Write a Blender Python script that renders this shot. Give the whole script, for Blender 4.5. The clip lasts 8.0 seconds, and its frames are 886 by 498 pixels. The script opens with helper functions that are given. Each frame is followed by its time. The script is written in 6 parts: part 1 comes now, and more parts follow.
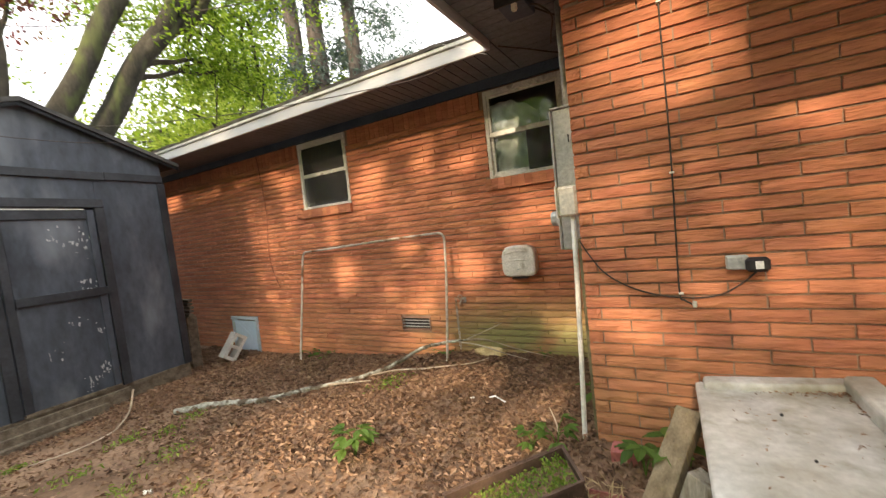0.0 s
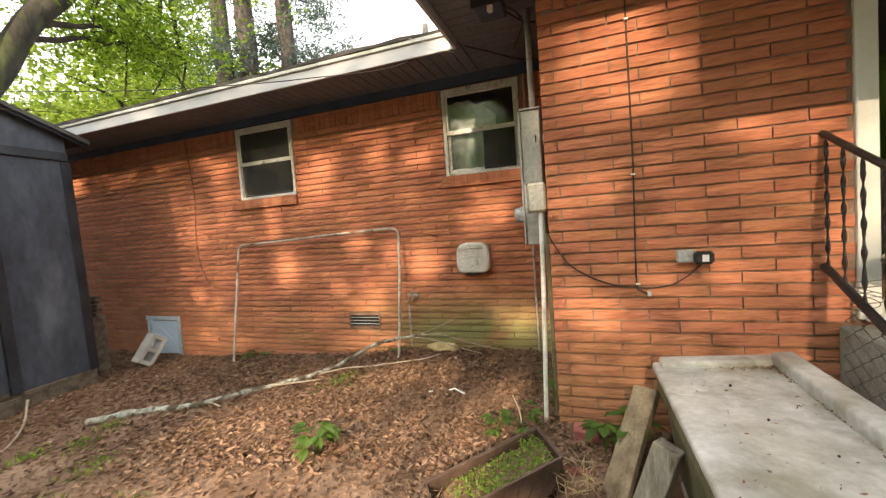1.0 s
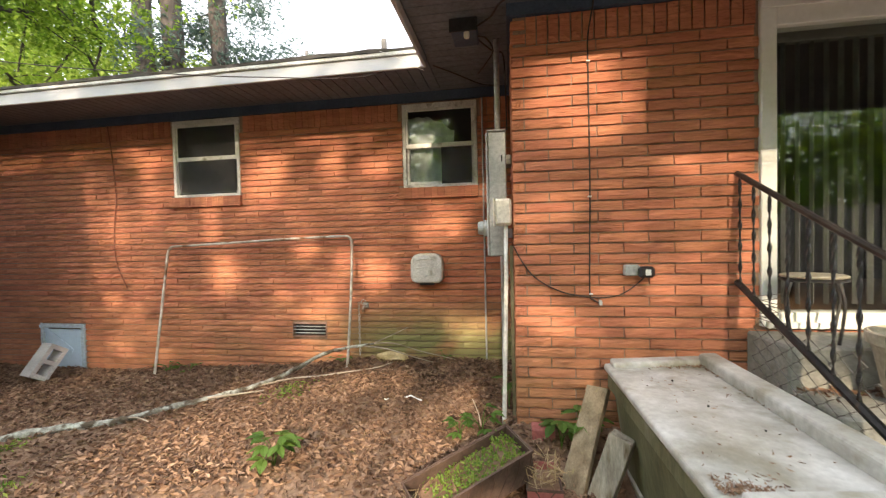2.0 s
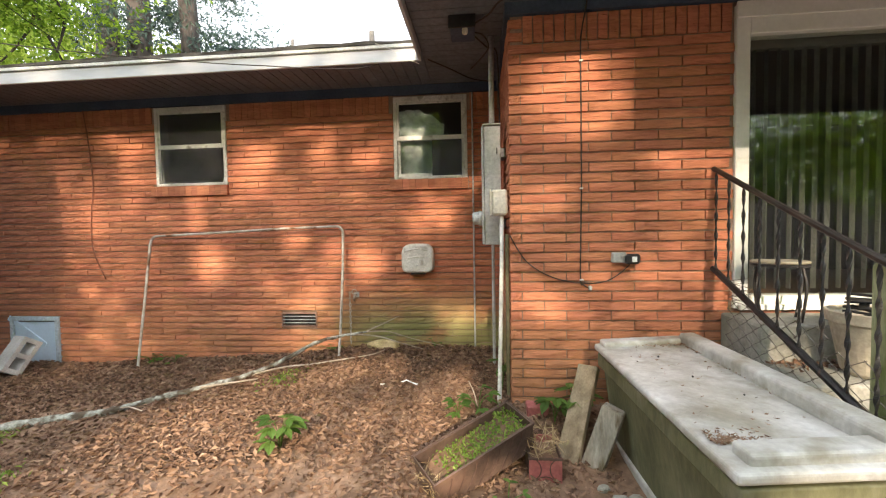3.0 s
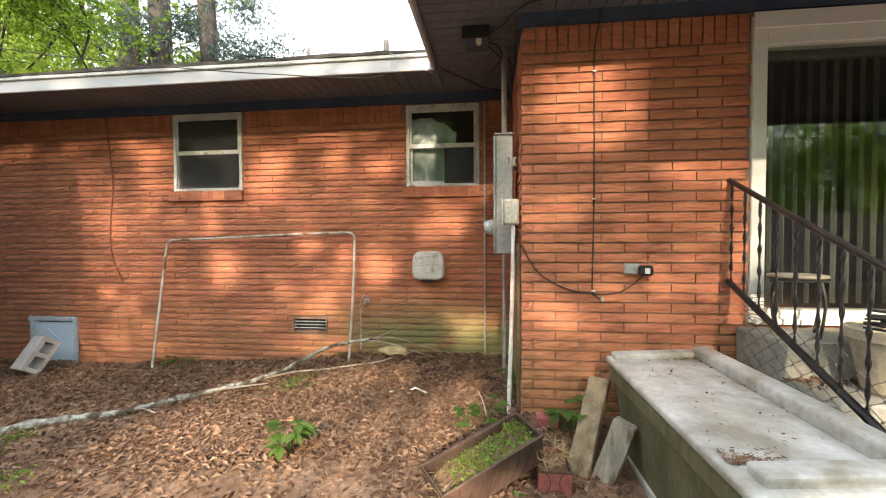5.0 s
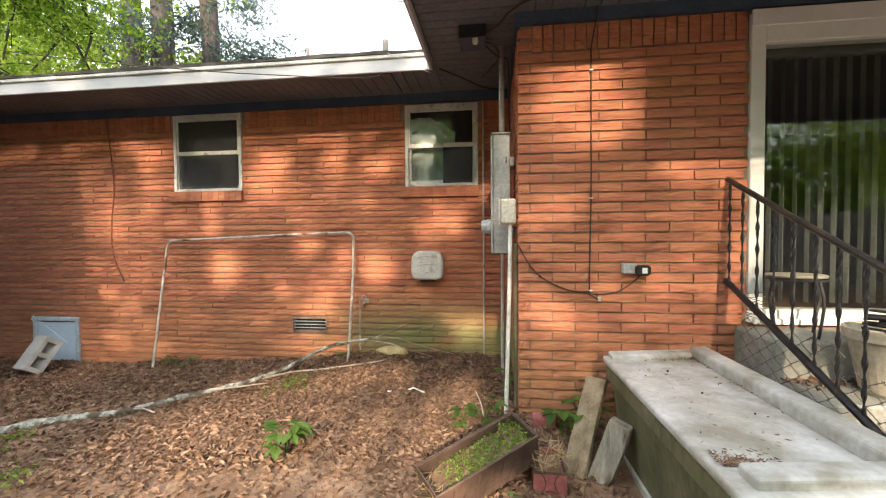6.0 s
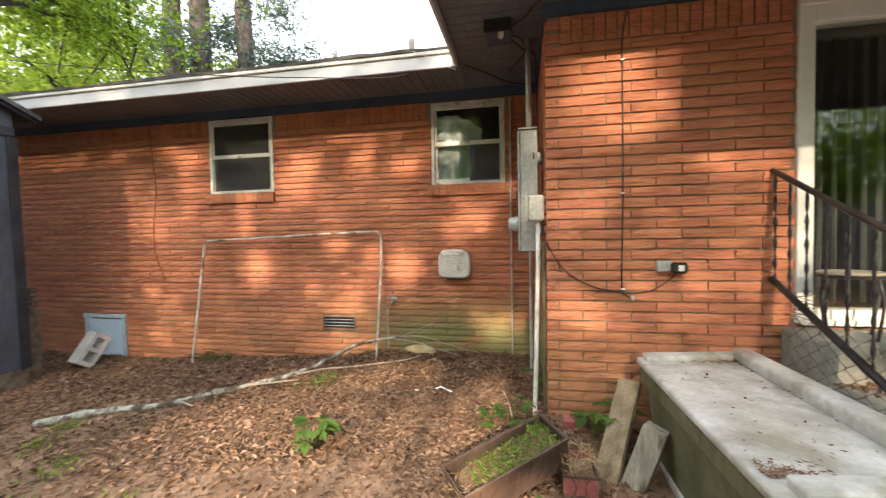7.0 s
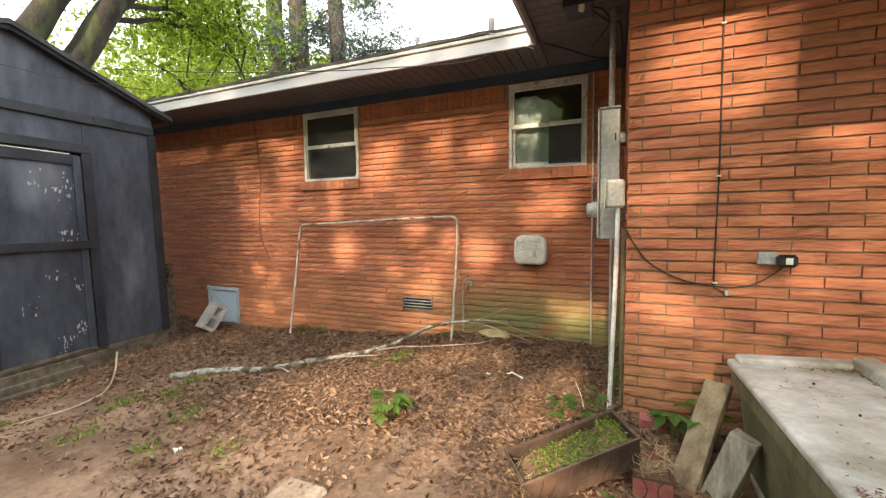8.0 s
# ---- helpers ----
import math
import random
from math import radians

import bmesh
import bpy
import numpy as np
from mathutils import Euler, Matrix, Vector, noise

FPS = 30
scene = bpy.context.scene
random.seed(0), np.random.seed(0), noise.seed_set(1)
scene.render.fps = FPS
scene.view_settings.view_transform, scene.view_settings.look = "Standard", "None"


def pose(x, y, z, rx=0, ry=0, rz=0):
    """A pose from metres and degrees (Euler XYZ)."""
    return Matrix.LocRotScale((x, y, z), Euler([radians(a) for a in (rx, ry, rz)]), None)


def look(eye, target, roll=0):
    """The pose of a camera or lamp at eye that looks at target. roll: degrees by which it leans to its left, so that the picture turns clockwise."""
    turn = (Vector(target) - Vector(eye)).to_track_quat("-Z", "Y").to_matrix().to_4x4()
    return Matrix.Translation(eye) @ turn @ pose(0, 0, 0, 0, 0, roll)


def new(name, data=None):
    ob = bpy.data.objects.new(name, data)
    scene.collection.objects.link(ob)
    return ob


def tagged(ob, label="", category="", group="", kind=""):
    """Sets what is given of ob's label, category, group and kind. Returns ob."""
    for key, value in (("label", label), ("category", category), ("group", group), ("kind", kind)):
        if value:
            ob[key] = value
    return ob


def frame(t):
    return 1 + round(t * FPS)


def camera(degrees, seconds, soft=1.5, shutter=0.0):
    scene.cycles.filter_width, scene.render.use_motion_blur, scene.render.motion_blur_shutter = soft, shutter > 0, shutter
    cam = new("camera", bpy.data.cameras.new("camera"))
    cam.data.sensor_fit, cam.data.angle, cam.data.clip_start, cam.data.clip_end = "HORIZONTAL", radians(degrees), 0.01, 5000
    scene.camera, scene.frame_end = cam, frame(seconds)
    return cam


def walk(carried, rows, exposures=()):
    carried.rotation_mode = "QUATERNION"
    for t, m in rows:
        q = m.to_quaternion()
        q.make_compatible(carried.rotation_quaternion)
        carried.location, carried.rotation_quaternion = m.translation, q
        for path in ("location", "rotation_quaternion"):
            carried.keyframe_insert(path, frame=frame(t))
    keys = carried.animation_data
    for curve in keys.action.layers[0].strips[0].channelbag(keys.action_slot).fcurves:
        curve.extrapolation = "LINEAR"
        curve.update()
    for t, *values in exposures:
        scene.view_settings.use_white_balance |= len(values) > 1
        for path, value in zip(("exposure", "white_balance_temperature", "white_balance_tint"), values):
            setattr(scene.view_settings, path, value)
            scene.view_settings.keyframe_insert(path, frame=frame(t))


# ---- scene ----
cam = camera(95.0, 8.0, soft=1.2, shutter=0.5)
PATH = [
    (0, (0.559, 0.324, 1.437), (-0.449, 2.049, 1.342), -6.1),
    (0.5, (0.439, 0.211, 1.415), (-0.409, 2.016, 1.263), -5.3),
    (1, (0.299, 0.187, 1.389), (-0.379, 2.065, 1.278), -4.2),
    (1.5, (0.174, 0.135, 1.398), (-0.365, 2.059, 1.334), -2.2),
    (2, (0.04, 0.018, 1.356), (-0.281, 1.992, 1.305), -1.3),
    (3.5, (-0.147, -0.128, 1.317), (-0.329, 1.862, 1.23), -1.0),
    (4, (-0.146, -0.123, 1.336), (-0.346, 1.866, 1.267), -0.6),
    (4.5, (-0.145, -0.122, 1.339), (-0.373, 1.864, 1.287), -0.3),
    (6, (-0.087, -0.113, 1.344), (-0.34, 1.871, 1.289), -0.4),
    (6.5, (-0.081, -0.099, 1.331), (-0.4, 1.875, 1.271), -0.7),
    (7, (-0.071, -0.084, 1.337), (-0.465, 1.876, 1.279), -0.9),
    (7.5, (-0.043, -0.107, 1.356), (-0.712, 1.775, 1.263), -1.2),
    (8, (0.014, -0.079, 1.364), (-0.77, 1.756, 1.225), -0.7),
]
walk(cam, [(t, look(eye, target, roll)) for t, eye, target, roll in PATH], exposures=((0.0, 1.50, 6950, 10), (1.0, 1.54, 6850, 10), (2.2, 1.66, 6350, 10), (6.5, 1.69, 6250, 10), (8.0, 1.62, 6650, 10)))

# ---- world, sun ----
SUN_UP, SUN_SIDE = 22.5, 3.0          # degrees above the horizon; degrees towards +x from straight behind
sun_from = Vector((math.sin(radians(SUN_SIDE)) * math.cos(radians(SUN_UP)),
                   -math.cos(radians(SUN_SIDE)) * math.cos(radians(SUN_UP)), math.sin(radians(SUN_UP))))
world = bpy.data.worlds.new("sky")
scene.world = world
world.use_nodes = True
wn = world.node_tree
sky = wn.nodes.new("ShaderNodeTexSky")
sky.sky_type, sky.sun_disc = "NISHITA", False
sky.sun_elevation, sky.sun_rotation = radians(SUN_UP), radians(180 - SUN_SIDE)
sky.dust_density, sky.air_density = 3.0, 1.0
haze = wn.nodes.new("ShaderNodeMix")            # thin bright cloud over the clear sky
haze.data_type, haze.inputs[0].default_value, haze.inputs[7].default_value = "RGBA", 0.85, (9.4, 9.6, 10.0, 1)
wn.links.new(sky.outputs[0], haze.inputs[6])
wn.links.new(haze.outputs[2], wn.nodes["Background"].inputs[0])
wn.nodes["Background"].inputs[1].default_value = 0.125
sun = new("sun", bpy.data.lights.new("sun", "SUN"))
sun.data.energy, sun.data.angle, sun.data.color = 3.2, radians(0.8), (1.0, 0.79, 0.56)
sun.matrix_basis = look(sun_from * 60, (0, 0, 0))


# ---- materials ----
def M(name, c1, c2, scale=3.0, rough=0.7, metal=0.0, bump=0.25, bscale=40.0, stretch=(1, 1, 1), fine=0.25, spread=(0.35, 0.65), each=0.0, stain=None, spec=0.4):
    """Two-scale surface: broad blotches from c1 to c2, fine grain over them, relief; each: how far single pieces differ;
    stain: (colour, scale, from, to) for weathering spots."""
    m = bpy.data.materials.new(name)
    m.use_nodes = True
    n, l = m.node_tree.nodes, m.node_tree.links
    b = n["Principled BSDF"]
    b.inputs["Roughness"].default_value, b.inputs["Metallic"].default_value = rough, metal
    b.inputs["Specular IOR Level"].default_value = spec
    g = n.new("ShaderNodeNewGeometry")
    mp = n.new("ShaderNodeVectorMath"); mp.operation = "MULTIPLY"; mp.inputs[1].default_value = stretch
    l.new(g.outputs["Position"], mp.inputs[0])
    big = n.new("ShaderNodeTexNoise"); big.inputs["Scale"].default_value = scale; big.inputs["Detail"].default_value = 5
    sm = n.new("ShaderNodeTexNoise"); sm.inputs["Scale"].default_value = bscale; sm.inputs["Detail"].default_value = 6
    sm.inputs["Roughness"].default_value = 0.65
    for q in (big, sm):
        l.new(mp.outputs[0], q.inputs["Vector"])
    ramp = n.new("ShaderNodeValToRGB")
    ramp.color_ramp.elements[0].position, ramp.color_ramp.elements[1].position = spread
    ramp.color_ramp.elements[0].color, ramp.color_ramp.elements[1].color = (*c1, 1), (*c2, 1)
    l.new(big.outputs["Fac"], ramp.inputs["Fac"])
    col = ramp.outputs["Color"]
    val = n.new("ShaderNodeMapRange")
    val.inputs["From Min"].default_value, val.inputs["From Max"].default_value = 0.3, 0.7
    val.inputs["To Min"].default_value, val.inputs["To Max"].default_value = 1 - fine, 1 + fine
    l.new(sm.outputs["Fac"], val.inputs["Value"])
    hsv = n.new("ShaderNodeHueSaturation")
    l.new(val.outputs[0], hsv.inputs["Value"]); l.new(col, hsv.inputs["Color"])
    col = hsv.outputs["Color"]
    if each:
        oi = n.new("ShaderNodeObjectInfo")
        ad = n.new("ShaderNodeMath"); ad.operation = "ADD"
        l.new(oi.outputs["Random"], ad.inputs[0]); l.new(g.outputs["Random Per Island"], ad.inputs[1])
        fr = n.new("ShaderNodeMath"); fr.operation = "FRACT"; l.new(ad.outputs[0], fr.inputs[0])
        mr = n.new("ShaderNodeMapRange")
        mr.inputs["To Min"].default_value, mr.inputs["To Max"].default_value = 1 - each, 1 + each
        l.new(fr.outputs[0], mr.inputs["Value"])
        h2 = n.new("ShaderNodeHueSaturation"); l.new(mr.outputs[0], h2.inputs["Value"]); l.new(col, h2.inputs["Color"])
        hm = n.new("ShaderNodeMapRange"); hm.inputs["To Min"].default_value, hm.inputs["To Max"].default_value = 0.5 - each * 0.03, 0.5 + each * 0.03
        f2 = n.new("ShaderNodeMath"); f2.operation = "MULTIPLY"; f2.inputs[1].default_value = 7.31
        f3 = n.new("ShaderNodeMath"); f3.operation = "FRACT"
        l.new(fr.outputs[0], f2.inputs[0]); l.new(f2.outputs[0], f3.inputs[0]); l.new(f3.outputs[0], hm.inputs["Value"])
        l.new(hm.outputs[0], h2.inputs["Hue"])
        col = h2.outputs["Color"]
    if stain:
        sn = n.new("ShaderNodeTexNoise"); sn.inputs["Scale"].default_value = stain[1]; sn.inputs["Detail"].default_value = 7
        l.new(mp.outputs[0], sn.inputs["Vector"])
        sr = n.new("ShaderNodeMapRange"); sr.inputs["From Min"].default_value, sr.inputs["From Max"].default_value = stain[2], stain[3]
        l.new(sn.outputs["Fac"], sr.inputs["Value"])
        mx = n.new("ShaderNodeMix"); mx.data_type = "RGBA"
        l.new(sr.outputs[0], mx.inputs[0]); l.new(col, mx.inputs[6]); mx.inputs[7].default_value = (*stain[0], 1)
        col = mx.outputs[2]
    l.new(col, b.inputs["Base Color"])
    if bump:
        bp = n.new("ShaderNodeBump"); bp.inputs["Strength"].default_value = bump; bp.inputs["Distance"].default_value = 0.01
        l.new(sm.outputs["Fac"], bp.inputs["Height"]); l.new(bp.outputs[0], b.inputs["Normal"])
    return m


def leaf_material(name, greens, glow=0.35, rough=0.5):
    """Leaves that differ one from another and let light through."""
    m = bpy.data.materials.new(name)
    m.use_nodes = True
    n, l = m.node_tree.nodes, m.node_tree.links
    b = n["Principled BSDF"]
    b.inputs["Roughness"].default_value = rough
    b.inputs["Specular IOR Level"].default_value = 0.3
    g = n.new("ShaderNodeNewGeometry")
    ramp = n.new("ShaderNodeValToRGB")
    while len(ramp.color_ramp.elements) < len(greens):
        ramp.color_ramp.elements.new(0.5)
    for i, c in enumerate(greens):
        ramp.color_ramp.elements[i].position = i / (len(greens) - 1)
        ramp.color_ramp.elements[i].color = (*c, 1)
    l.new(g.outputs["Random Per Island"], ramp.inputs["Fac"])
    l.new(ramp.outputs[0], b.inputs["Base Color"])
    if glow:
        t = n.new("ShaderNodeBsdfTranslucent")
        h = n.new("ShaderNodeHueSaturation"); h.inputs["Value"].default_value = 1.6; h.inputs["Saturation"].default_value = 1.1
        l.new(ramp.outputs[0], h.inputs["Color"]); l.new(h.outputs[0], t.inputs["Color"])
        mix = n.new("ShaderNodeMixShader"); mix.inputs[0].default_value = glow
        l.new(b.outputs[0], mix.inputs[1]); l.new(t.outputs[0], mix.inputs[2])
        l.new(mix.outputs[0], n["Material Output"].inputs["Surface"])
    return m


def brick_material(name, c1, c2):
    """Rough rug-face brick: long horizontal drags, single bricks differ, green algae low on the damp stretch of wall."""
    m = M(name, c1, c2, scale=2.2, rough=0.85, bump=0.0, bscale=9, stretch=(1, 1, 6), fine=0.12, each=0.12, spec=0.2)
    n, l = m.node_tree.nodes, m.node_tree.links
    b = n["Principled BSDF"]
    base = b.inputs["Base Color"].links[0].from_socket
    g = next(q for q in n if q.bl_idname == "ShaderNodeNewGeometry")
    mp = n.new("ShaderNodeVectorMath"); mp.operation = "MULTIPLY"; mp.inputs[1].default_value = (11, 11, 95)
    l.new(g.outputs["Position"], mp.inputs[0])
    rug = n.new("ShaderNodeTexNoise"); rug.inputs["Scale"].default_value = 1; rug.inputs["Detail"].default_value = 3
    rug.inputs["Distortion"].default_value = 0.6
    l.new(mp.outputs[0], rug.inputs["Vector"])
    bp = n.new("ShaderNodeBump"); bp.inputs["Strength"].default_value = 1.0; bp.inputs["Distance"].default_value = 0.009
    l.new(rug.outputs["Fac"], bp.inputs["Height"]); l.new(bp.outputs[0], b.inputs["Normal"])
    pit = n.new("ShaderNodeMapRange")             # low parts of the drags are darker
    pit.inputs["From Min"].default_value, pit.inputs["From Max"].default_value = 0.34, 0.5
    pit.inputs["To Min"].default_value, pit.inputs["To Max"].default_value = 0.80, 1.0
    l.new(rug.outputs["Fac"], pit.inputs["Value"])
    hp = n.new("ShaderNodeHueSaturation"); l.new(pit.outputs[0], hp.inputs["Value"]); l.new(base, hp.inputs["Color"])
    base = hp.outputs["Color"]
    # algae: low and mostly by the inner corner, broken up by noise
    sep = n.new("ShaderNodeSeparateXYZ"); l.new(g.outputs["Position"], sep.inputs[0])
    hz = n.new("ShaderNodeMapRange"); hz.inputs["From Min"].default_value, hz.inputs["From Max"].default_value = 0.78, 0.35
    l.new(sep.outputs["Z"], hz.inputs["Value"])
    hx = n.new("ShaderNodeMapRange"); hx.inputs["From Min"].default_value, hx.inputs["From Max"].default_value = -2.2, -1.2
    hx.inputs["To Min"].default_value = 0.14
    l.new(sep.outputs["X"], hx.inputs["Value"])
    hy = n.new("ShaderNodeMapRange"); hy.inputs["From Min"].default_value, hy.inputs["From Max"].default_value = 2.75, 3.3
    hy.inputs["To Min"].default_value = 0.25
    l.new(sep.outputs["Y"], hy.inputs["Value"])
    nz = n.new("ShaderNodeTexNoise"); nz.inputs["Scale"].default_value = 2.6; nz.inputs["Detail"].default_value = 8
    l.new(g.outputs["Position"], nz.inputs["Vector"])
    nr = n.new("ShaderNodeMapRange"); nr.inputs["From Min"].default_value, nr.inputs["From Max"].default_value = 0.22, 0.48
    l.new(nz.outputs["Fac"], nr.inputs["Value"])
    prod = hz.outputs[0]
    for q in (hx, hy, nr):
        mu = n.new("ShaderNodeMath"); mu.operation = "MULTIPLY"
        l.new(prod, mu.inputs[0]); l.new(q.outputs[0], mu.inputs[1]); prod = mu.outputs[0]
    mx = n.new("ShaderNodeMix"); mx.data_type = "RGBA"
    l.new(prod, mx.inputs[0]); l.new(base, mx.inputs[6]); mx.inputs[7].default_value = (0.27, 0.243, 0.105, 1)
    l.new(mx.outputs[2], b.inputs["Base Color"])
    return m


def glass_material(name, tint=(0.9, 0.95, 0.93), head_on=0.04):
    """Clear pane; head_on is the share each face mirrors when seen straight, and it rises towards grazing."""
    m = bpy.data.materials.new(name)
    m.use_nodes = True
    n, l = m.node_tree.nodes, m.node_tree.links
    tr = n.new("ShaderNodeBsdfTransparent"); tr.inputs[0].default_value = (*tint, 1)
    gl = n.new("ShaderNodeBsdfGlossy"); gl.inputs["Roughness"].default_value = 0.01
    lw = n.new("ShaderNodeLayerWeight"); lw.inputs["Blend"].default_value = 0.5
    p5 = n.new("ShaderNodeMath"); p5.operation = "POWER"; p5.inputs[1].default_value = 5.0
    l.new(lw.outputs["Facing"], p5.inputs[0])
    ma = n.new("ShaderNodeMath"); ma.operation = "MULTIPLY_ADD"
    ma.inputs[1].default_value, ma.inputs[2].default_value = 1 - head_on, head_on
    l.new(p5.outputs[0], ma.inputs[0])
    mx = n.new("ShaderNodeMixShader")
    l.new(ma.outputs[0], mx.inputs[0]); l.new(tr.outputs[0], mx.inputs[1]); l.new(gl.outputs[0], mx.inputs[2])
    l.new(mx.outputs[0], n["Material Output"].inputs["Surface"])
    return m


def screen_material(name, cover, colour):
    """Fine woven mesh, seen as an even veil: cover is the share of threads."""
    m = bpy.data.materials.new(name)
    m.use_nodes = True
    n, l = m.node_tree.nodes, m.node_tree.links
    b = n["Principled BSDF"]
    b.inputs["Base Color"].default_value, b.inputs["Roughness"].default_value = (*colour, 1), 0.8
    tr = n.new("ShaderNodeBsdfTransparent")
    mx = n.new("ShaderNodeMixShader"); mx.inputs[0].default_value = cover
    l.new(tr.outputs[0], mx.inputs[1]); l.new(b.outputs[0], mx.inputs[2])
    l.new(mx.outputs[0], n["Material Output"].inputs["Surface"])
    return m


BRICK = brick_material("brick", (0.43, 0.161, 0.092), (0.53, 0.219, 0.122))
MORTAR = M("mortar", (0.21, 0.142, 0.103), (0.33, 0.24, 0.18), 4, 0.95, bump=0.4, bscale=80)
FRIEZE = M("slate_blue_paint", (0.038, 0.058, 0.096), (0.06, 0.086, 0.132), 4, 0.6, bscale=50)
SOFFIT = M("soffit_vinyl", (0.108, 0.12, 0.142), (0.15, 0.165, 0.188), 2, 0.6, bscale=30, bump=0.08)
FASCIA = M("white_fascia_paint", (0.47, 0.48, 0.50), (0.55, 0.56, 0.58), 2, 0.5, bscale=30, fine=0.06, stretch=(0.3, 1, 2), stain=((0.33, 0.28, 0.23), 5, 0.66, 0.8))
SHINGLE = M("roof_shingle", (0.08, 0.075, 0.07), (0.16, 0.15, 0.14), 6, 0.95, bump=0.6, bscale=90)
WHITE = M("white_frame_paint", (0.70, 0.71, 0.67), (0.78, 0.78, 0.75), 3, 0.45, bscale=40, bump=0.05, fine=0.05, stain=((0.45, 0.44, 0.36), 9, 0.72, 0.9))
ALU = M("chalky_aluminium", (0.50, 0.50, 0.47), (0.66, 0.66, 0.63), 6, 0.5, bscale=60, bump=0.15, stain=((0.25, 0.23, 0.19), 12, 0.58, 0.72))
GLASS = glass_material("window_glass")
# dark grey that holds the shade of the unlit room in its colour
ROOM = M("shade_grey_room_wall", (0.10, 0.10, 0.10), (0.14, 0.14, 0.13), 1, 0.9, bump=0)
PLASTIC = M("crumpled_plastic_film", (0.42, 0.43, 0.43), (0.66, 0.67, 0.66), 9, 0.32, bscale=14, bump=0.9, spec=0.8)
SCREEN = screen_material("insect_screen", 0.6, (0.045, 0.045, 0.044))
EARTH = M("bare_earth", (0.13, 0.077, 0.047), (0.31, 0.20, 0.13), 1.3, 0.95, bump=0.8, bscale=26, fine=0.35, stain=((0.13, 0.073, 0.04), 3.5, 0.52, 0.75))
LITTER = leaf_material("dead_leaf", [(0.07, 0.04, 0.026), (0.14, 0.08, 0.05), (0.18, 0.105, 0.065), (0.22, 0.132, 0.082), (0.26, 0.162, 0.104), (0.34, 0.225, 0.15)], glow=0.0, rough=0.8)
SHEDPAINT = M("faded_blue_black_paint", (0.024, 0.03, 0.041), (0.062, 0.074, 0.095), 1.7, 0.6, bscale=14, stretch=(1, 1, 0.45), fine=0.3, stain=((0.20, 0.22, 0.25), 2.0, 0.52, 0.84))
SHEDTRIM = M("blue_black_trim_paint", (0.012, 0.015, 0.02), (0.03, 0.034, 0.042), 4, 0.5, bscale=30)
OLDWOOD = M("weathered_board", (0.085, 0.066, 0.046), (0.175, 0.142, 0.105), 2.5, 0.9, bump=0.5, bscale=16, stretch=(1, 6, 6), fine=0.3)
GREYWOOD = M("grey_timber", (0.14, 0.105, 0.062), (0.27, 0.22, 0.145), 3.0, 0.85, bump=0.5, bscale=22, stretch=(5, 5, 1), fine=0.25, stain=((0.26, 0.22, 0.08), 4, 0.60, 0.74))
PVC = M("white_pvc", (0.62, 0.61, 0.56), (0.74, 0.73, 0.69), 4, 0.45, bscale=30, bump=0.05, stain=((0.35, 0.31, 0.24), 8, 0.6, 0.8))
RUSTPIPE = M("galvanised_pipe", (0.42, 0.38, 0.33), (0.62, 0.58, 0.52), 8, 0.55, metal=0.25, bscale=60, stain=((0.20, 0.11, 0.06), 7, 0.52, 0.68))
GALV = M("grey_galvanised_metal", (0.36, 0.37, 0.37), (0.50, 0.51, 0.50), 5, 0.45, metal=0.2, bscale=40, bump=0.08, stain=((0.22, 0.18, 0.14), 10, 0.62, 0.75))
BEIGE = M("beige_plastic", (0.58, 0.55, 0.47), (0.70, 0.67, 0.59), 5, 0.5, bscale=50, bump=0.06)
COVERM = M("weathered_plastic_cover", (0.52, 0.49, 0.45), (0.68, 0.66, 0.61), 6, 0.6, bscale=60, bump=0.15, stain=((0.28, 0.25, 0.20), 10, 0.55, 0.72))
BLACK = M("black_plastic", (0.012, 0.012, 0.013), (0.025, 0.025, 0.026), 10, 0.45, bump=0.05)
CABLE = M("dark_cable", (0.03, 0.022, 0.018), (0.06, 0.045, 0.036), 10, 0.6, bump=0.05)
IRON = M("black_painted_iron", (0.012, 0.012, 0.013), (0.032, 0.03, 0.028), 12, 0.42, bscale=60, bump=0.2, stain=((0.16, 0.09, 0.05), 14, 0.64, 0.76))
RAILTOP = M("worn_rail_paint", (0.014, 0.013, 0.012), (0.04, 0.032, 0.026), 9, 0.5, bscale=40)
CONCRETE = M("old_concrete", (0.21, 0.205, 0.175), (0.36, 0.35, 0.31), 2.4, 0.9, bump=0.4, bscale=45, stain=((0.12, 0.125, 0.08), 2.3, 0.52, 0.72))
BLOCK = M("concrete_block", (0.42, 0.40, 0.37), (0.56, 0.54, 0.50), 5, 0.95, bump=0.5, bscale=90)
LID = M("mildewed_white_lid", (0.25, 0.235, 0.19), (0.52, 0.52, 0.50), 3.2, 0.5, bump=0.2, bscale=35, fine=0.16, spread=(0.36, 0.62), stain=((0.20, 0.175, 0.11), 7, 0.56, 0.78))
BIN = M("mildewed_green_body", (0.085, 0.086, 0.042), (0.15, 0.147, 0.082), 2.4, 0.65, bump=0.2, bscale=18, stretch=(2, 2, 0.8), stain=((0.26, 0.25, 0.18), 2.6, 0.55, 0.75))
HATCH = M("pale_blue_paint", (0.54, 0.66, 0.78), (0.62, 0.73, 0.83), 3, 0.55, bscale=30, bump=0.05, fine=0.05)
HATCHF = M("grey_blue_frame", (0.42, 0.49, 0.55), (0.54, 0.61, 0.66), 5, 0.6, bscale=40)
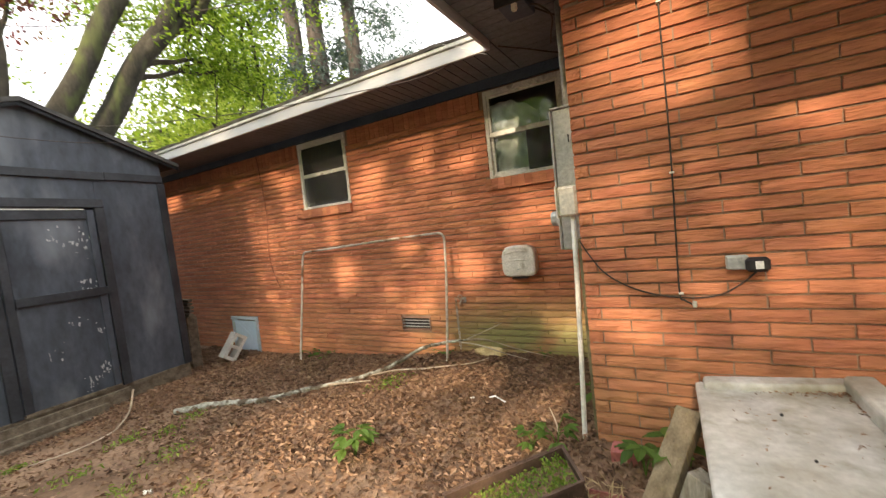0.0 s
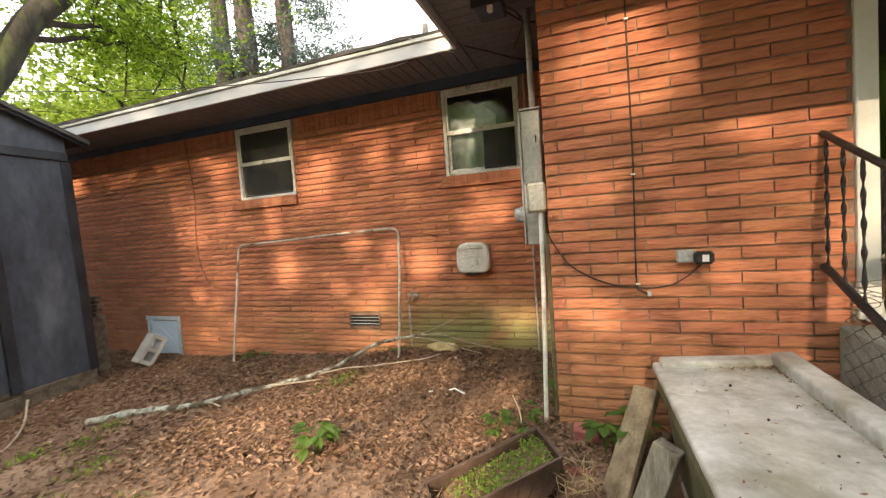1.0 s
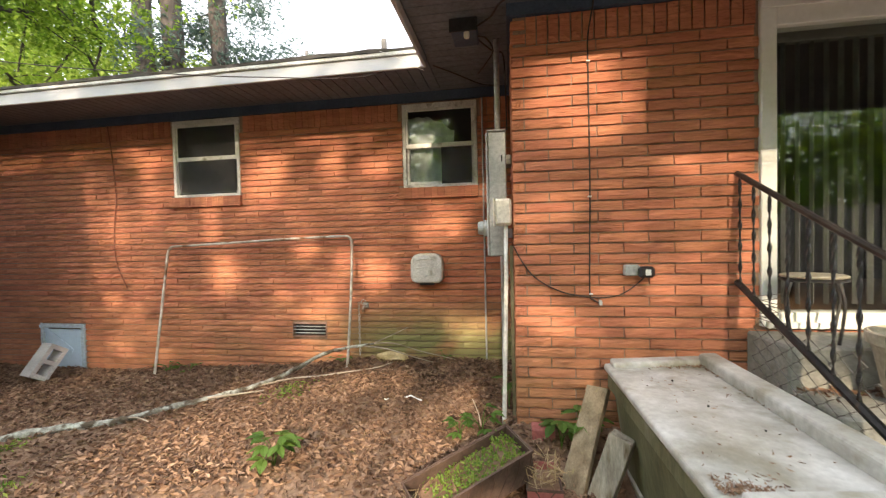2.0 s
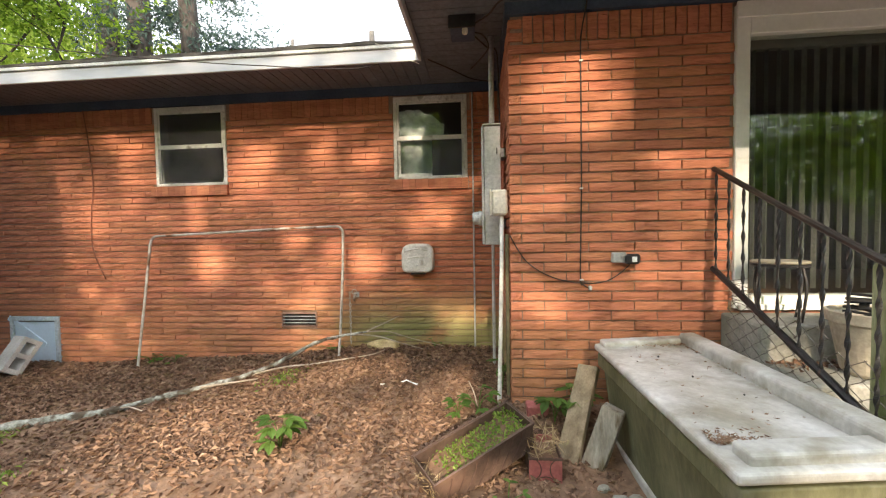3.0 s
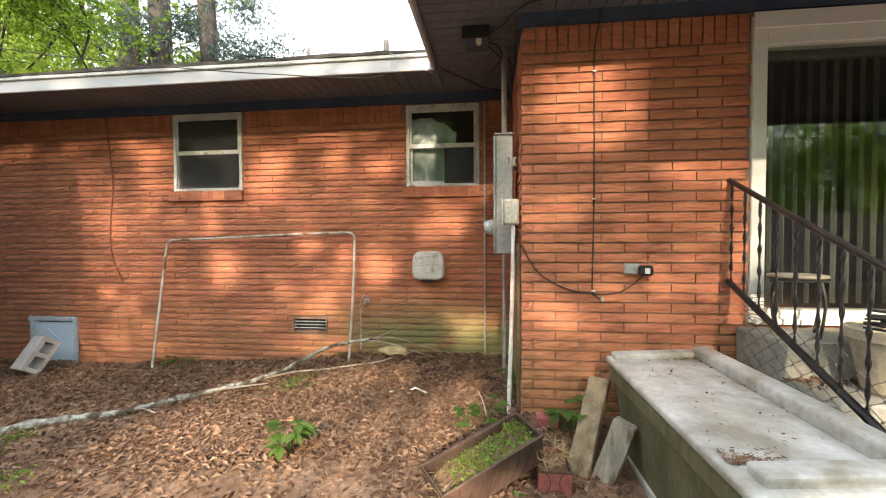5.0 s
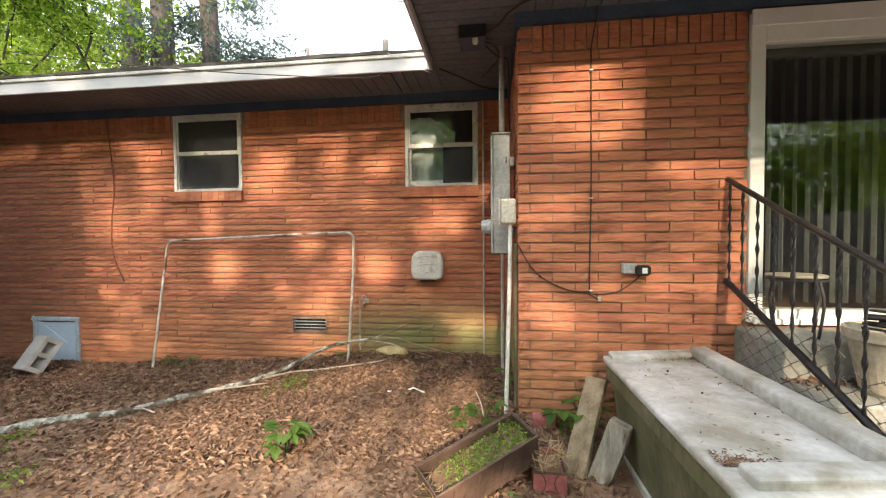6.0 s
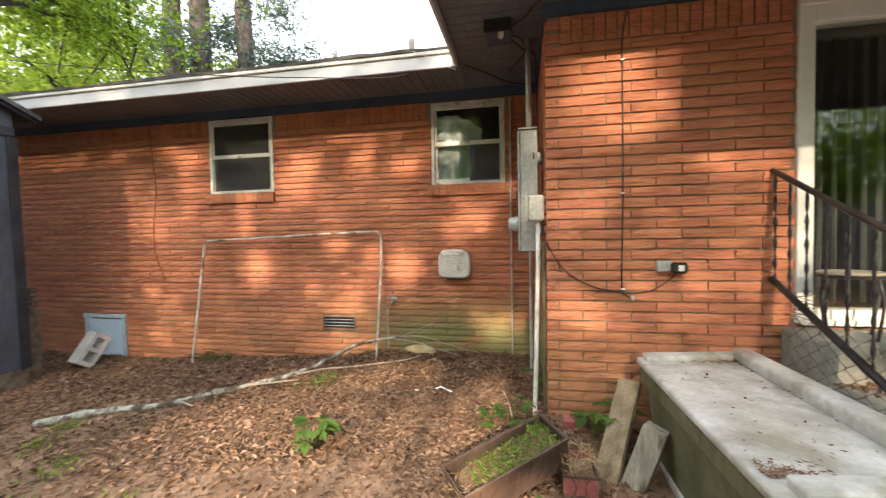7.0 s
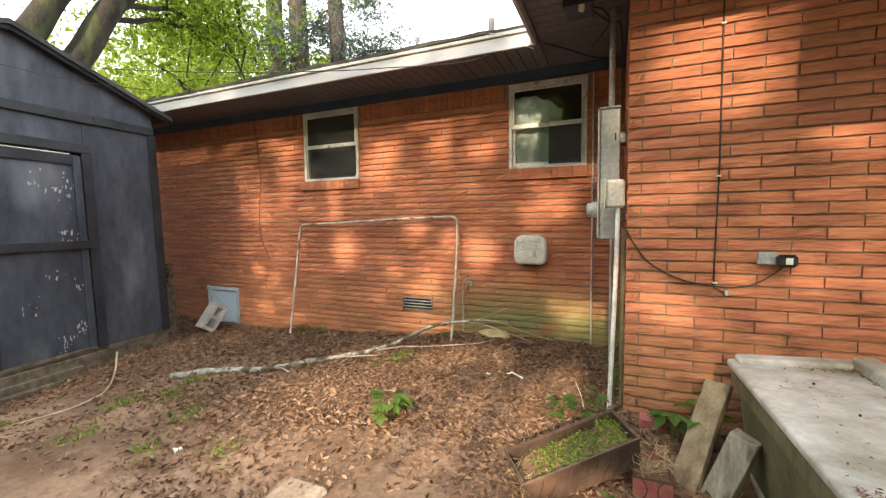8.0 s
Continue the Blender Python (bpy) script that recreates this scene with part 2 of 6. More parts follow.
RUST = M("rusted_brown_metal", (0.075, 0.046, 0.034), (0.15, 0.095, 0.07), 5, 0.75, metal=0.1, bump=0.4, bscale=45, stain=((0.24, 0.14, 0.10), 4, 0.55, 0.75))
RUSTDARK = M("dark_pressed_edge", (0.07, 0.04, 0.03), (0.13, 0.075, 0.055), 9, 0.8)
WIRE = M("dull_dark_wire", (0.085, 0.075, 0.065), (0.17, 0.155, 0.135), 20, 0.6, metal=0.2, bump=0.1)
PALEWOOD = M("bleached_grey_timber", (0.22, 0.195, 0.15), (0.37, 0.34, 0.28), 3.0, 0.9, bump=0.5, bscale=22, stretch=(5, 5, 1), fine=0.25, stain=((0.13, 0.10, 0.06), 5, 0.55, 0.7))
OLDPIPE = M("weathered_grey_pipe", (0.09, 0.09, 0.09), (0.17, 0.165, 0.16), 9, 0.7, bscale=60)
REDPOT = M("faded_red_paint", (0.30, 0.085, 0.078), (0.40, 0.15, 0.13), 5, 0.6, bscale=40)
POTM = M("tan_pot", (0.36, 0.31, 0.23), (0.47, 0.42, 0.33), 4, 0.6, bscale=30, bump=0.1)
MOSSY = M("mossy_post", (0.16, 0.19, 0.07), (0.33, 0.33, 0.2), 4, 0.9, bump=0.5, bscale=30, stretch=(4, 4, 0.8))
STRAW = M("straw_seat", (0.30, 0.27, 0.20), (0.40, 0.37, 0.28), 12, 0.8, bscale=80)
BLIND = M("smoky_vinyl_blind", (0.19, 0.19, 0.175), (0.27, 0.27, 0.25), 2, 0.6, bump=0.0)
FLOORW = M("wood_floor", (0.16, 0.09, 0.05), (0.24, 0.14, 0.08), 5, 0.5, stretch=(1, 8, 1))
BARK = M("bark", (0.018, 0.017, 0.013), (0.048, 0.044, 0.033), 2.2, 0.95, bump=1.0, bscale=14, stretch=(2.5, 2.5, 0.8), fine=0.4, stain=((0.07, 0.085, 0.03), 1.6, 0.5, 0.66))
PINEBARK = M("pine_bark", (0.036, 0.033, 0.031), (0.10, 0.085, 0.076), 1.5, 0.95, bump=1.0, bscale=9, stretch=(2.5, 2.5, 0.7))
TWIGB = M("dark_branch_bark", (0.03, 0.026, 0.02), (0.07, 0.06, 0.045), 3, 0.95, bump=0.5)
LICHEN = M("lichened_dead_branch", (0.20, 0.18, 0.14), (0.46, 0.46, 0.40), 16, 0.9, bump=1.0, bscale=60, fine=0.4, stain=((0.10, 0.075, 0.05), 13, 0.5, 0.6))
TWIG = M("pale_twig", (0.33, 0.26, 0.19), (0.50, 0.42, 0.33), 8, 0.8, bscale=50)
LEAF_NEAR = leaf_material("leaf_mid_green", [(0.065, 0.115, 0.018), (0.15, 0.23, 0.035), (0.27, 0.36, 0.07)], 0.68)
LEAF_FAR = leaf_material("leaf_yellow_green", [(0.09, 0.14, 0.025), (0.18, 0.25, 0.045), (0.30, 0.37, 0.08)], 0.6)
LEAF_PINE = leaf_material("pine_needles", [(0.04, 0.07, 0.065), (0.075, 0.115, 0.09), (0.12, 0.17, 0.13)], 0.25)
LEAF_RED = leaf_material("leaf_purple", [(0.08, 0.02, 0.025), (0.15, 0.05, 0.04), (0.11, 0.10, 0.03)], 0.4)
LEAF_BACK = leaf_material("leaf_dark_green", [(0.10, 0.17, 0.025), (0.21, 0.31, 0.045), (0.34, 0.44, 0.075)], 0.75)
WEED = leaf_material("weed_leaf", [(0.05, 0.10, 0.02), (0.085, 0.155, 0.03), (0.13, 0.21, 0.05)], 0.35)
MOSS = leaf_material("moss_and_sprouts", [(0.08, 0.15, 0.02), (0.16, 0.25, 0.04), (0.27, 0.33, 0.07)], 0.3)
DRY = leaf_material("dry_stems", [(0.28, 0.19, 0.09), (0.42, 0.31, 0.17), (0.55, 0.44, 0.26)], 0.1)
PAPER = M("white_scrap", (0.68, 0.68, 0.66), (0.8, 0.8, 0.78), 10, 0.7)
# yellow tone carries the sunlight on the mound by the wall
SUNLIT_MOUND = M("sunlit_yellow_mound", (0.42, 0.31, 0.14), (0.58, 0.46, 0.25), 9, 0.9, bscale=60, bump=0.4)
PICKET = M("grey_fence_board", (0.20, 0.18, 0.15), (0.34, 0.31, 0.27), 2, 0.9, bscale=20, stretch=(4, 4, 0.7), each=0.2)


# ---- mesh helpers ----
def mesh_of(name, bm):
    me = bpy.data.meshes.new(name)
    bm.to_mesh(me)
    bm.free()
    return me


def part(name, bm, material, parent=None, label="", smooth=False):
    """A bmesh, in world metres, as one mesh object: a thing of its own, or a part of parent."""
    me = mesh_of(name, bm)
    me.materials.append(material)
    if smooth:
        me.shade_smooth()
    ob = new(name, me)
    if parent:
        ob.parent = parent
        if parent.type == "EMPTY":
            ob.matrix_parent_inverse = parent.matrix_basis.inverted()
    if label:
        ob["label"] = label
    return ob


def thing(name, at, label, category, group="", kind=""):
    e = new(name)
    e.empty_display_size = 0.1
    e.matrix_basis = Matrix.Translation(at)
    return tagged(e, label, category, group, kind)


def box(bm, x0, x1, y0, y1, z0, z1, bevel=0.0, m=None, seg=1):
    r = bmesh.ops.create_cube(bm, size=1, matrix=Matrix.LocRotScale(((x0 + x1) / 2, (y0 + y1) / 2, (z0 + z1) / 2), None, (x1 - x0, y1 - y0, z1 - z0)))
    vs = r["verts"]
    if bevel:
        es = list({e for v in vs for e in v.link_edges})
        r = bmesh.ops.bevel(bm, geom=es, offset=bevel, segments=seg, affect="EDGES", profile=0.5)
        vs = list({v for f in r["faces"] for v in f.verts} | {v for v in vs if v.is_valid})
    if m is not None:
        bmesh.ops.transform(bm, matrix=m, verts=vs)
    return vs


def boxes(*rows, bevel=0.0):
    bm = bmesh.new()
    for r in rows:
        box(bm, *r, bevel=bevel)
    return bm


def tube(bm, pts, radius, sides=8, twist=0.0):
    """A tube through pts; radius: one number, or one for each point."""
    pts = [Vector(p) for p in pts]
    rad = radius if isinstance(radius, (list, tuple)) else [radius] * len(pts)
    rings, up = [], None
    for i, p in enumerate(pts):
        d = (pts[min(i + 1, len(pts) - 1)] - pts[max(i - 1, 0)]).normalized()
        if up is None:
            up = d.cross(Vector((0.31, 0.22, 0.93)) if abs(d.z) < 0.9 else Vector((1, 0.1, 0))).normalized()
        up = (up - d * up.dot(d)).normalized()
        side = d.cross(up)
        ring = []
        for k in range(sides):
            a = 2 * math.pi * k / sides + twist * i
            ring.append(bm.verts.new(p + (up * math.cos(a) + side * math.sin(a)) * rad[i]))
        rings.append(ring)
    for a, b in zip(rings, rings[1:]):
        for k in range(sides):
            bm.faces.new((a[k], a[(k + 1) % sides], b[(k + 1) % sides], b[k]))
    bm.faces.new(rings[0][::-1])
    bm.faces.new(rings[-1])
    return bm


def smooth_path(pts, n=6):
    """Catmull-Rom through pts."""
    p = [Vector(q) for q in pts]
    p = [p[0] * 2 - p[1]] + p + [p[-1] * 2 - p[-2]]
    out = []
    for i in range(1, len(p) - 2):
        for k in range(n):
            t = k / n
            a, b, c, d = p[i - 1], p[i], p[i + 1], p[i + 2]
            out.append(0.5 * (2 * b + (c - a) * t + (2 * a - 5 * b + 4 * c - d) * t * t + (3 * b - a - 3 * c + d) * t ** 3))
    return out + [p[-2]]


def lathe(bm, profile, at, n=24):
    """A turned form: profile of (radius, height) from bottom to top."""
    at = Vector(at)
    rings = [[bm.verts.new(at + Vector((r * math.cos(2 * math.pi * k / n), r * math.sin(2 * math.pi * k / n), z))) for k in range(n)] for r, z in profile]
    for a, b in zip(rings, rings[1:]):
        for k in range(n):
            bm.faces.new((a[k], a[(k + 1) % n], b[(k + 1) % n], b[k]))
    bm.faces.new(rings[0][::-1])
    bm.faces.new(rings[-1])
    return bm


def from_arrays(name, verts, faces, material, parent=None):
    me = bpy.data.meshes.new(name)
    me.from_pydata([tuple(v) for v in verts], [], faces)
    me.materials.append(material)
    ob = new(name, me)
    if parent:
        ob.parent = parent
        if parent.type == "EMPTY":
            ob.matrix_parent_inverse = parent.matrix_basis.inverted()
    return ob


def leaf_cloud(name, centres, sizes, material, parent=None, shape=0.5, droop=0.0, rng=None, flat=0.0):
    """Many single leaves, each a folded diamond of its own tilt, at the given centres."""
    rng = rng or np.random.default_rng(5)
    n = len(centres)
    d = rng.normal(size=(n, 3)); d[:, 2] = d[:, 2] * (1 - flat) - droop
    d /= np.linalg.norm(d, axis=1)[:, None]
    s = np.cross(d, rng.normal(size=(n, 3)) * (1, 1, 1 - flat) + (0, 0, 0.001))
    if flat:
        s[:, 2] *= 1 - flat
    s /= np.linalg.norm(s, axis=1)[:, None]
    up = np.cross(s, d)
    L, W = sizes[:, None], sizes[:, None] * shape
    c = np.asarray(centres)
    a, t = c - d * L * 0.5, c + d * L * 0.5
    fold = (rng.random((n, 1)) * 0.5 + 0.1) * W
    l, r = c + s * W * 0.5 + up * fold, c - s * W * 0.5 + up * fold
    v = np.stack([a, l, t, r], 1).reshape(-1, 3)
    i = np.arange(n) * 4
    f = np.concatenate([np.stack([i, i + 1, i + 2], 1), np.stack([i, i + 2, i + 3], 1)]).tolist()
    return from_arrays(name, v.tolist(), f, material, parent)


def ground_z(x, y):
    foot = min(0.12, max(-0.1, 0.09 + 0.055 * (x + 1.0)))           # along the foot of the walls
    s = min(1, max(0, (y - 2.0) / 1.6))
    c = min(1, max(0, (y - 2.2) / 0.45)) * min(1, max(0, (x + 0.35) / 0.4))
    low = 0.012 - 0.18 * min(1, max(0, (-3.3 - x) / 1.5)) * (0.45 + 0.55 * min(1, max(0, (3.0 - y) / 1.4)))   # the yard falls towards the shed
    z = low + (foot - low) * max(s * s * (3 - 2 * s), c)
    z += 0.05 * math.exp(-((x + 1.3) ** 2 + (y - 3.85) ** 2) / 0.25)
    if abs(x) < 12 and -8 < y < 6:
        z += 0.03 * noise.noise((x * 0.9, y * 0.9, 0)) + 0.012 * noise.noise((x * 4, y * 4, 3))
    return z


# ---- ground ----
def ground():
    near_x = np.arange(-8, 4.01, 0.08)
    near_y = np.arange(0.6, 4.4, 0.08)
    far = np.array([1, 2.5, 5, 9, 15, 30, 60, 120, 300, 900])
    xs = np.concatenate([-8 - far[::-1], near_x, 4 + far])
    ys = np.concatenate([0.6 - far[::-1], near_y, 4.4 + far])
    v = [(x, y, ground_z(x, y)) for y in ys for x in xs]
    w = len(xs)
    f = [(j * w + i, j * w + i + 1, (j + 1) * w + i + 1, (j + 1) * w + i) for j in range(len(ys) - 1) for i in range(w - 1)]
    ob = from_arrays("ground", v, f, EARTH)
    ob.data.shade_smooth()
    tagged(ob, "bare brown earth yard strewn with dead leaves", "ground", kind="structure")


ground()

# ---- house: walls ----
CORNER_X, FRONT_Y, BACK_Y = 0.07, 2.70, 4.10
COURSE, MODULE = 0.0669, 0.2975
WALL_TOP, SOFFIT_Z = 2.845, 2.845
DOOR_X0, DOOR_X1, DOOR_Z0, DOOR_Z1 = 1.515, 3.45, 0.79, 2.74
WIN_L = (-3.70, -2.87, 1.885, 2.745)
WIN_R = (-1.02, -0.255, 1.885, 2.735)
HATCH_O = (-5.605, -4.985, -0.12, 0.43)
VENT_O = (-2.305, -1.908, 0.325, 0.478)


def holed(x0, x1, z0, z1, holes):
    """The rectangles left of a wall face around its openings."""
    xs = sorted({x0, x1, *[q for h in holes for q in h[:2] if x0 < q < x1]})
    zs = sorted({z0, z1, *[q for h in holes for q in h[2:] if z0 < q < z1]})
    for a, b in zip(xs, xs[1:]):
        for c, d in zip(zs, zs[1:]):
            if not any(h[0] < (a + b) / 2 < h[1] and h[2] < (c + d) / 2 < h[3] for h in holes):
                yield a, b, c, d


def wall(name, x0, x1, y0, y1, z0, z1, holes, label):
    bm = bmesh.new()
    for a, b, c, d in holed(x0, x1, z0, z1, holes):
        box(bm, a, b, y0, y1, c, d)
    return tagged(part(name, bm, MORTAR), label, "wall", kind="structure")


PROUD, PROUD_B = 0.018, 0.022            # how far the bricks stand before the mortar
wall_back = wall("wall_back", -9.0, CORNER_X, BACK_Y + PROUD_B, BACK_Y + 0.2, -0.3, WALL_TOP, [WIN_L, WIN_R, HATCH_O, VENT_O], "long red-orange rug-face brick wall of the house")
wall_front = wall("wall_front", CORNER_X + PROUD, 6.0, FRONT_Y + PROUD, FRONT_Y + 0.2, -0.3, WALL_TOP, [(DOOR_X0, DOOR_X1, DOOR_Z0, DOOR_Z1)], "projecting red-orange brick wall beside the glass door")
wall_side = tagged(part("wall_side", boxes((CORNER_X + PROUD, CORNER_X + 0.2, FRONT_Y + 0.2, BACK_Y + 0.0, -0.3, WALL_TOP)), MORTAR), "short brick return wall at the inner corner", "wall", kind="structure")
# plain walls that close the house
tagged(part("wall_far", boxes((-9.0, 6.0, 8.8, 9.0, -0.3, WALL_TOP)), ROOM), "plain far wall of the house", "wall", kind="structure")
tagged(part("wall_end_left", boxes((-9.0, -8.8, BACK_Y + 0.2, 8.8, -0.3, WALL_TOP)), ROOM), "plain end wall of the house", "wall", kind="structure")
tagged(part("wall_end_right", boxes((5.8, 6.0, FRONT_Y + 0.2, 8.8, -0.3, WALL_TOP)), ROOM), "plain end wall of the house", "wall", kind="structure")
tagged(part("wall_inner", boxes((-8.8, 5.8, 6.2, 6.3, -0.2, WALL_TOP)), ROOM), "inner wall seen through the glass, room shade put into its grey", "wall", kind="structure")
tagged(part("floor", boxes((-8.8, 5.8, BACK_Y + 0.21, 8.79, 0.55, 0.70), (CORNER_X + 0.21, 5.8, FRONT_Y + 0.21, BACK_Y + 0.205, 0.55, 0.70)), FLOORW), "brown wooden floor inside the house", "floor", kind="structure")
tagged(part("ceiling", boxes((-8.8, 5.8, BACK_Y + 0.21, 8.79, 2.75, 2.80), (CORNER_X + 0.21, 5.8, FRONT_Y + 0.21, BACK_Y + 0.205, 2.75, 2.80)), ROOM), "ceiling inside the house, room shade put into its grey", "ceiling", kind="structure")


# soffit, frieze, fascia, roof
def soffit():
    bm = bmesh.new()
    z0, z1, w = SOFFIT_Z, SOFFIT_Z + 0.012, 0.105
    x = -9.0
    while x < -0.64:                       # boards across the long eave
        box(bm, x, x + w - 0.008, 3.38, BACK_Y, z0, z1); x += w
    y = 1.98
    while y < BACK_Y - 0.05:               # boards across the side eave
        box(bm, -0.60, CORNER_X, y, y + w - 0.008, z0 + 0.001, z1 + 0.001); y += w
    x = CORNER_X + 0.01
    while x < 6.0:                         # boards across the front eave
        box(bm, x, x + w - 0.008, 1.98, FRONT_Y, z0, z1); x += w
    box(bm, -9.0, -0.62, 3.38, BACK_Y, z1 + 0.003, z1 + 0.02)
    box(bm, -0.61, 6.0, 1.98, BACK_Y, z1 + 0.004, z1 + 0.021)
    tagged(part("ceiling_soffit", bm, SOFFIT), "brown-grey grooved soffit boards under the eaves", "soffit", kind="structure")


soffit()
tagged(part("trim_frieze", boxes((-9.0, CORNER_X, BACK_Y - 0.022, BACK_Y + PROUD - 0.001, 2.752, SOFFIT_Z - 0.001)), FRIEZE), "slate-blue frieze board under the soffit", "trim", kind="structure")
tagged(part("trim_frieze_front", boxes((CORNER_X - 0.02, 6.0, FRONT_Y - 0.022, FRONT_Y + PROUD - 0.001, 2.765, SOFFIT_Z - 0.001), (CORNER_X - 0.02, CORNER_X + PROUD - 0.001, FRONT_Y + PROUD, BACK_Y - 0.024, 2.765, SOFFIT_Z - 0.001)), FRIEZE), "slate-blue frieze board over the brick", "trim", kind="structure")
tagged(part("trim_fascia", boxes((-9.0, -0.612, 3.355, 3.38, 2.785, 2.89), bevel=0.003), FASCIA), "peeling white fascia board of the long eave", "trim", kind="structure")
tagged(part("trim_drip_edge", boxes((-9.0, -0.60, 3.335, 3.38, 2.895, 2.926), bevel=0.004), ALU), "white drip edge over the fascia", "trim", kind="structure")
tagged(part("trim_fascia_side", boxes((-0.635, -0.61, 1.96, 3.35, 2.785, 2.93), (-0.61, 6.0, 1.955, 1.98, 2.785, 2.93), bevel=0.003), FASCIA), "white fascia board round the projecting eave", "trim", kind="structure")


def roof():
    bm = bmesh.new()
    rng = random.Random(3)
    x, row = -9.0, []
    while x < -0.58:                        # worn, uneven shingle edge along the long eave
        row.append(x); x += 0.22
    row.append(-0.58)
    front = [bm.verts.new((q, 3.32 + rng.uniform(-0.012, 0.012), 2.945 + rng.uniform(0.0, 0.014))) for q in row]
    under = [bm.verts.new((v.co.x, v.co.y + 0.01, 2.928)) for v in front]
    back = [bm.verts.new((q, 7.4, 4.25)) for q in row]
    for i in range(len(row) - 1):
        bm.faces.new((front[i], front[i + 1], back[i + 1], back[i]))
        bm.faces.new((under[i], under[i + 1], front[i + 1], front[i]))
    far = [bm.verts.new((q, 9.6, 3.5)) for q in (row[0], row[-1])]
    bm.faces.new((back[0], back[-1], far[1], far[0]))
    # hipped roof over the projecting wing
    a, b, c, d = [bm.verts.new(q) for q in ((-0.645, 1.94, 2.937), (6.1, 1.94, 2.937), (6.1, 9.6, 2.94), (-0.645, 9.6, 2.94))]
    e, f = bm.verts.new((2.7, 4.6, 4.1)), bm.verts.new((2.7, 7.4, 4.25))
    for q in ((a, b, e), (b, c, f, e), (c, d, f), (d, a, e, f)):
        bm.faces.new(q)
    tagged(part("roof", bm, SHINGLE), "low-pitched dark shingle roof with a worn edge", "roof", kind="structure")


roof()


# unseen porch roof out from the eave, added to shade wall and door glass
bm = boxes((0.955, 6.0, 1.27, 1.298, 2.42, 2.80))
lo = [bm.verts.new(q) for q in ((0.955, 1.30, 2.47), (6.0, 1.30, 2.47), (6.0, 1.95, 2.782), (0.955, 1.95, 2.782))]
hi = [bm.verts.new(v.co + Vector((0, 0, 0.09))) for v in lo]
bm.faces.new(lo); bm.faces.new(hi[::-1])
for k in range(4):
    bm.faces.new((lo[k], hi[k], hi[(k + 1) % 4], lo[(k + 1) % 4]))
bmesh.ops.recalc_face_normals(bm, faces=bm.faces[:])
tagged(part("roof_porch_unseen", bm, FRIEZE), "unseen porch roof edge added to shade the wall and door", "roof", kind="structure")


# ---- windows and door ----
def window(name, o, label, screens, film=None):
    x0, x1, z0, z1 = o
    w = thing(name, (x0, BACK_Y, z0), label, "window", kind="structure")
    y0, y1 = BACK_Y - 0.004, BACK_Y + 0.07
    f = 0.036
    part("window_frame", boxes((x0, x0 + f, y0, y1, z0, z1), (x1 - f, x1, y0, y1, z0, z1), (x0 + f, x1 - f, y0, y1, z1 - 0.055, z1), (x0 + f, x1 - f, y0, y1, z0, z0 + 0.03), bevel=0.004), ALU, w)
    zm = z0 + (z1 - z0) * 0.5
    part("upper_sash", boxes((x0 + f, x0 + f + 0.022, y0 + 0.012, y0 + 0.032, zm, z1 - 0.055), (x1 - f - 0.022, x1 - f, y0 + 0.012, y0 + 0.032, zm, z1 - 0.055), (x0 + f + 0.022, x1 - f - 0.022, y0 + 0.012, y0 + 0.032, z1 - 0.075, z1 - 0.055), (x0 + f, x1 - f, y0 + 0.006, y0 + 0.034, zm - 0.025, zm + 0.02), bevel=0.003), ALU, w)
    part("lower_sash", boxes((x0 + f, x0 + f + 0.028, y0 + 0.038, y0 + 0.06, z0 + 0.03, zm - 0.01), (x1 - f - 0.028, x1 - f, y0 + 0.038, y0 + 0.06, z0 + 0.03, zm - 0.01), (x0 + f + 0.028, x1 - f - 0.028, y0 + 0.038, y0 + 0.06, z0 + 0.03, z0 + 0.062), bevel=0.003), ALU, w)
    for a, b, y in ((zm, z1 - 0.06, y0 + 0.022), (z0 + 0.04, zm, y0 + 0.048)):
        p = part("pane", boxes((x0 + f + 0.01, x1 - f - 0.01, y, y + 0.003, a, b)), GLASS, w, "dark reflecting glass pane")
        p.visible_shadow = False
    sill = bmesh.new()
    rng = random.Random(len(label))
    x = x0 - 0.045
    while x < x1 + 0.0:
        e = min(x + 0.068, x1 + 0.01)
        box(sill, x + 0.0008, e - 0.0008, BACK_Y - 0.035 + rng.uniform(-0.0015, 0.0015), BACK_Y + 0.06, z0 - 0.112, z0 - 0.003 + rng.uniform(-0.002, 0), bevel=0.0015)
        x = e
        if e >= x1 + 0.01:
            break
    part("window_sill", sill, BRICK, w, "red-orange brick sill")
    for xa, xb, za, zb in screens:
        part("insect_screen", boxes((xa, xb, y0 + 0.0135, y0 + 0.0145, za, zb)), SCREEN, w, "dull grey insect screen")
    if film:
        xa, xb, za, zb = film
        c = bmesh.new()
        n = 22
        grid = []
        for i in range(n + 1):
            u = i / n
            top = zb - 0.28 * max(0.0, u - 0.55) ** 0.8 + 0.03 * noise.noise((u * 6, 1, 2))
            right = xa + (xb - xa) * u
            grid.append([c.verts.new((right + 0.02 * noise.noise((u * 3, v * 0.3, 5)), BACK_Y + 0.10 + 0.035 * noise.noise((u * 4.2, v * 0.42, 7)) + 0.012 * math.sin(11 * math.hypot(u - 0.4, v / 12 - 0.3) * 2), za + (top - za) * v / 16)) for v in range(17)])
        for p, q in zip(grid, grid[1:]):
            for k in range(16):
                c.faces.new((p[k], q[k], q[k + 1], p[k + 1]))
        bmesh.ops.solidify(c, geom=c.faces[:], thickness=0.002)
        tagged(part("plastic_sheet", c, PLASTIC, smooth=True), "crumpled grey plastic sheet behind the window panes", "plastic sheet")
    return w


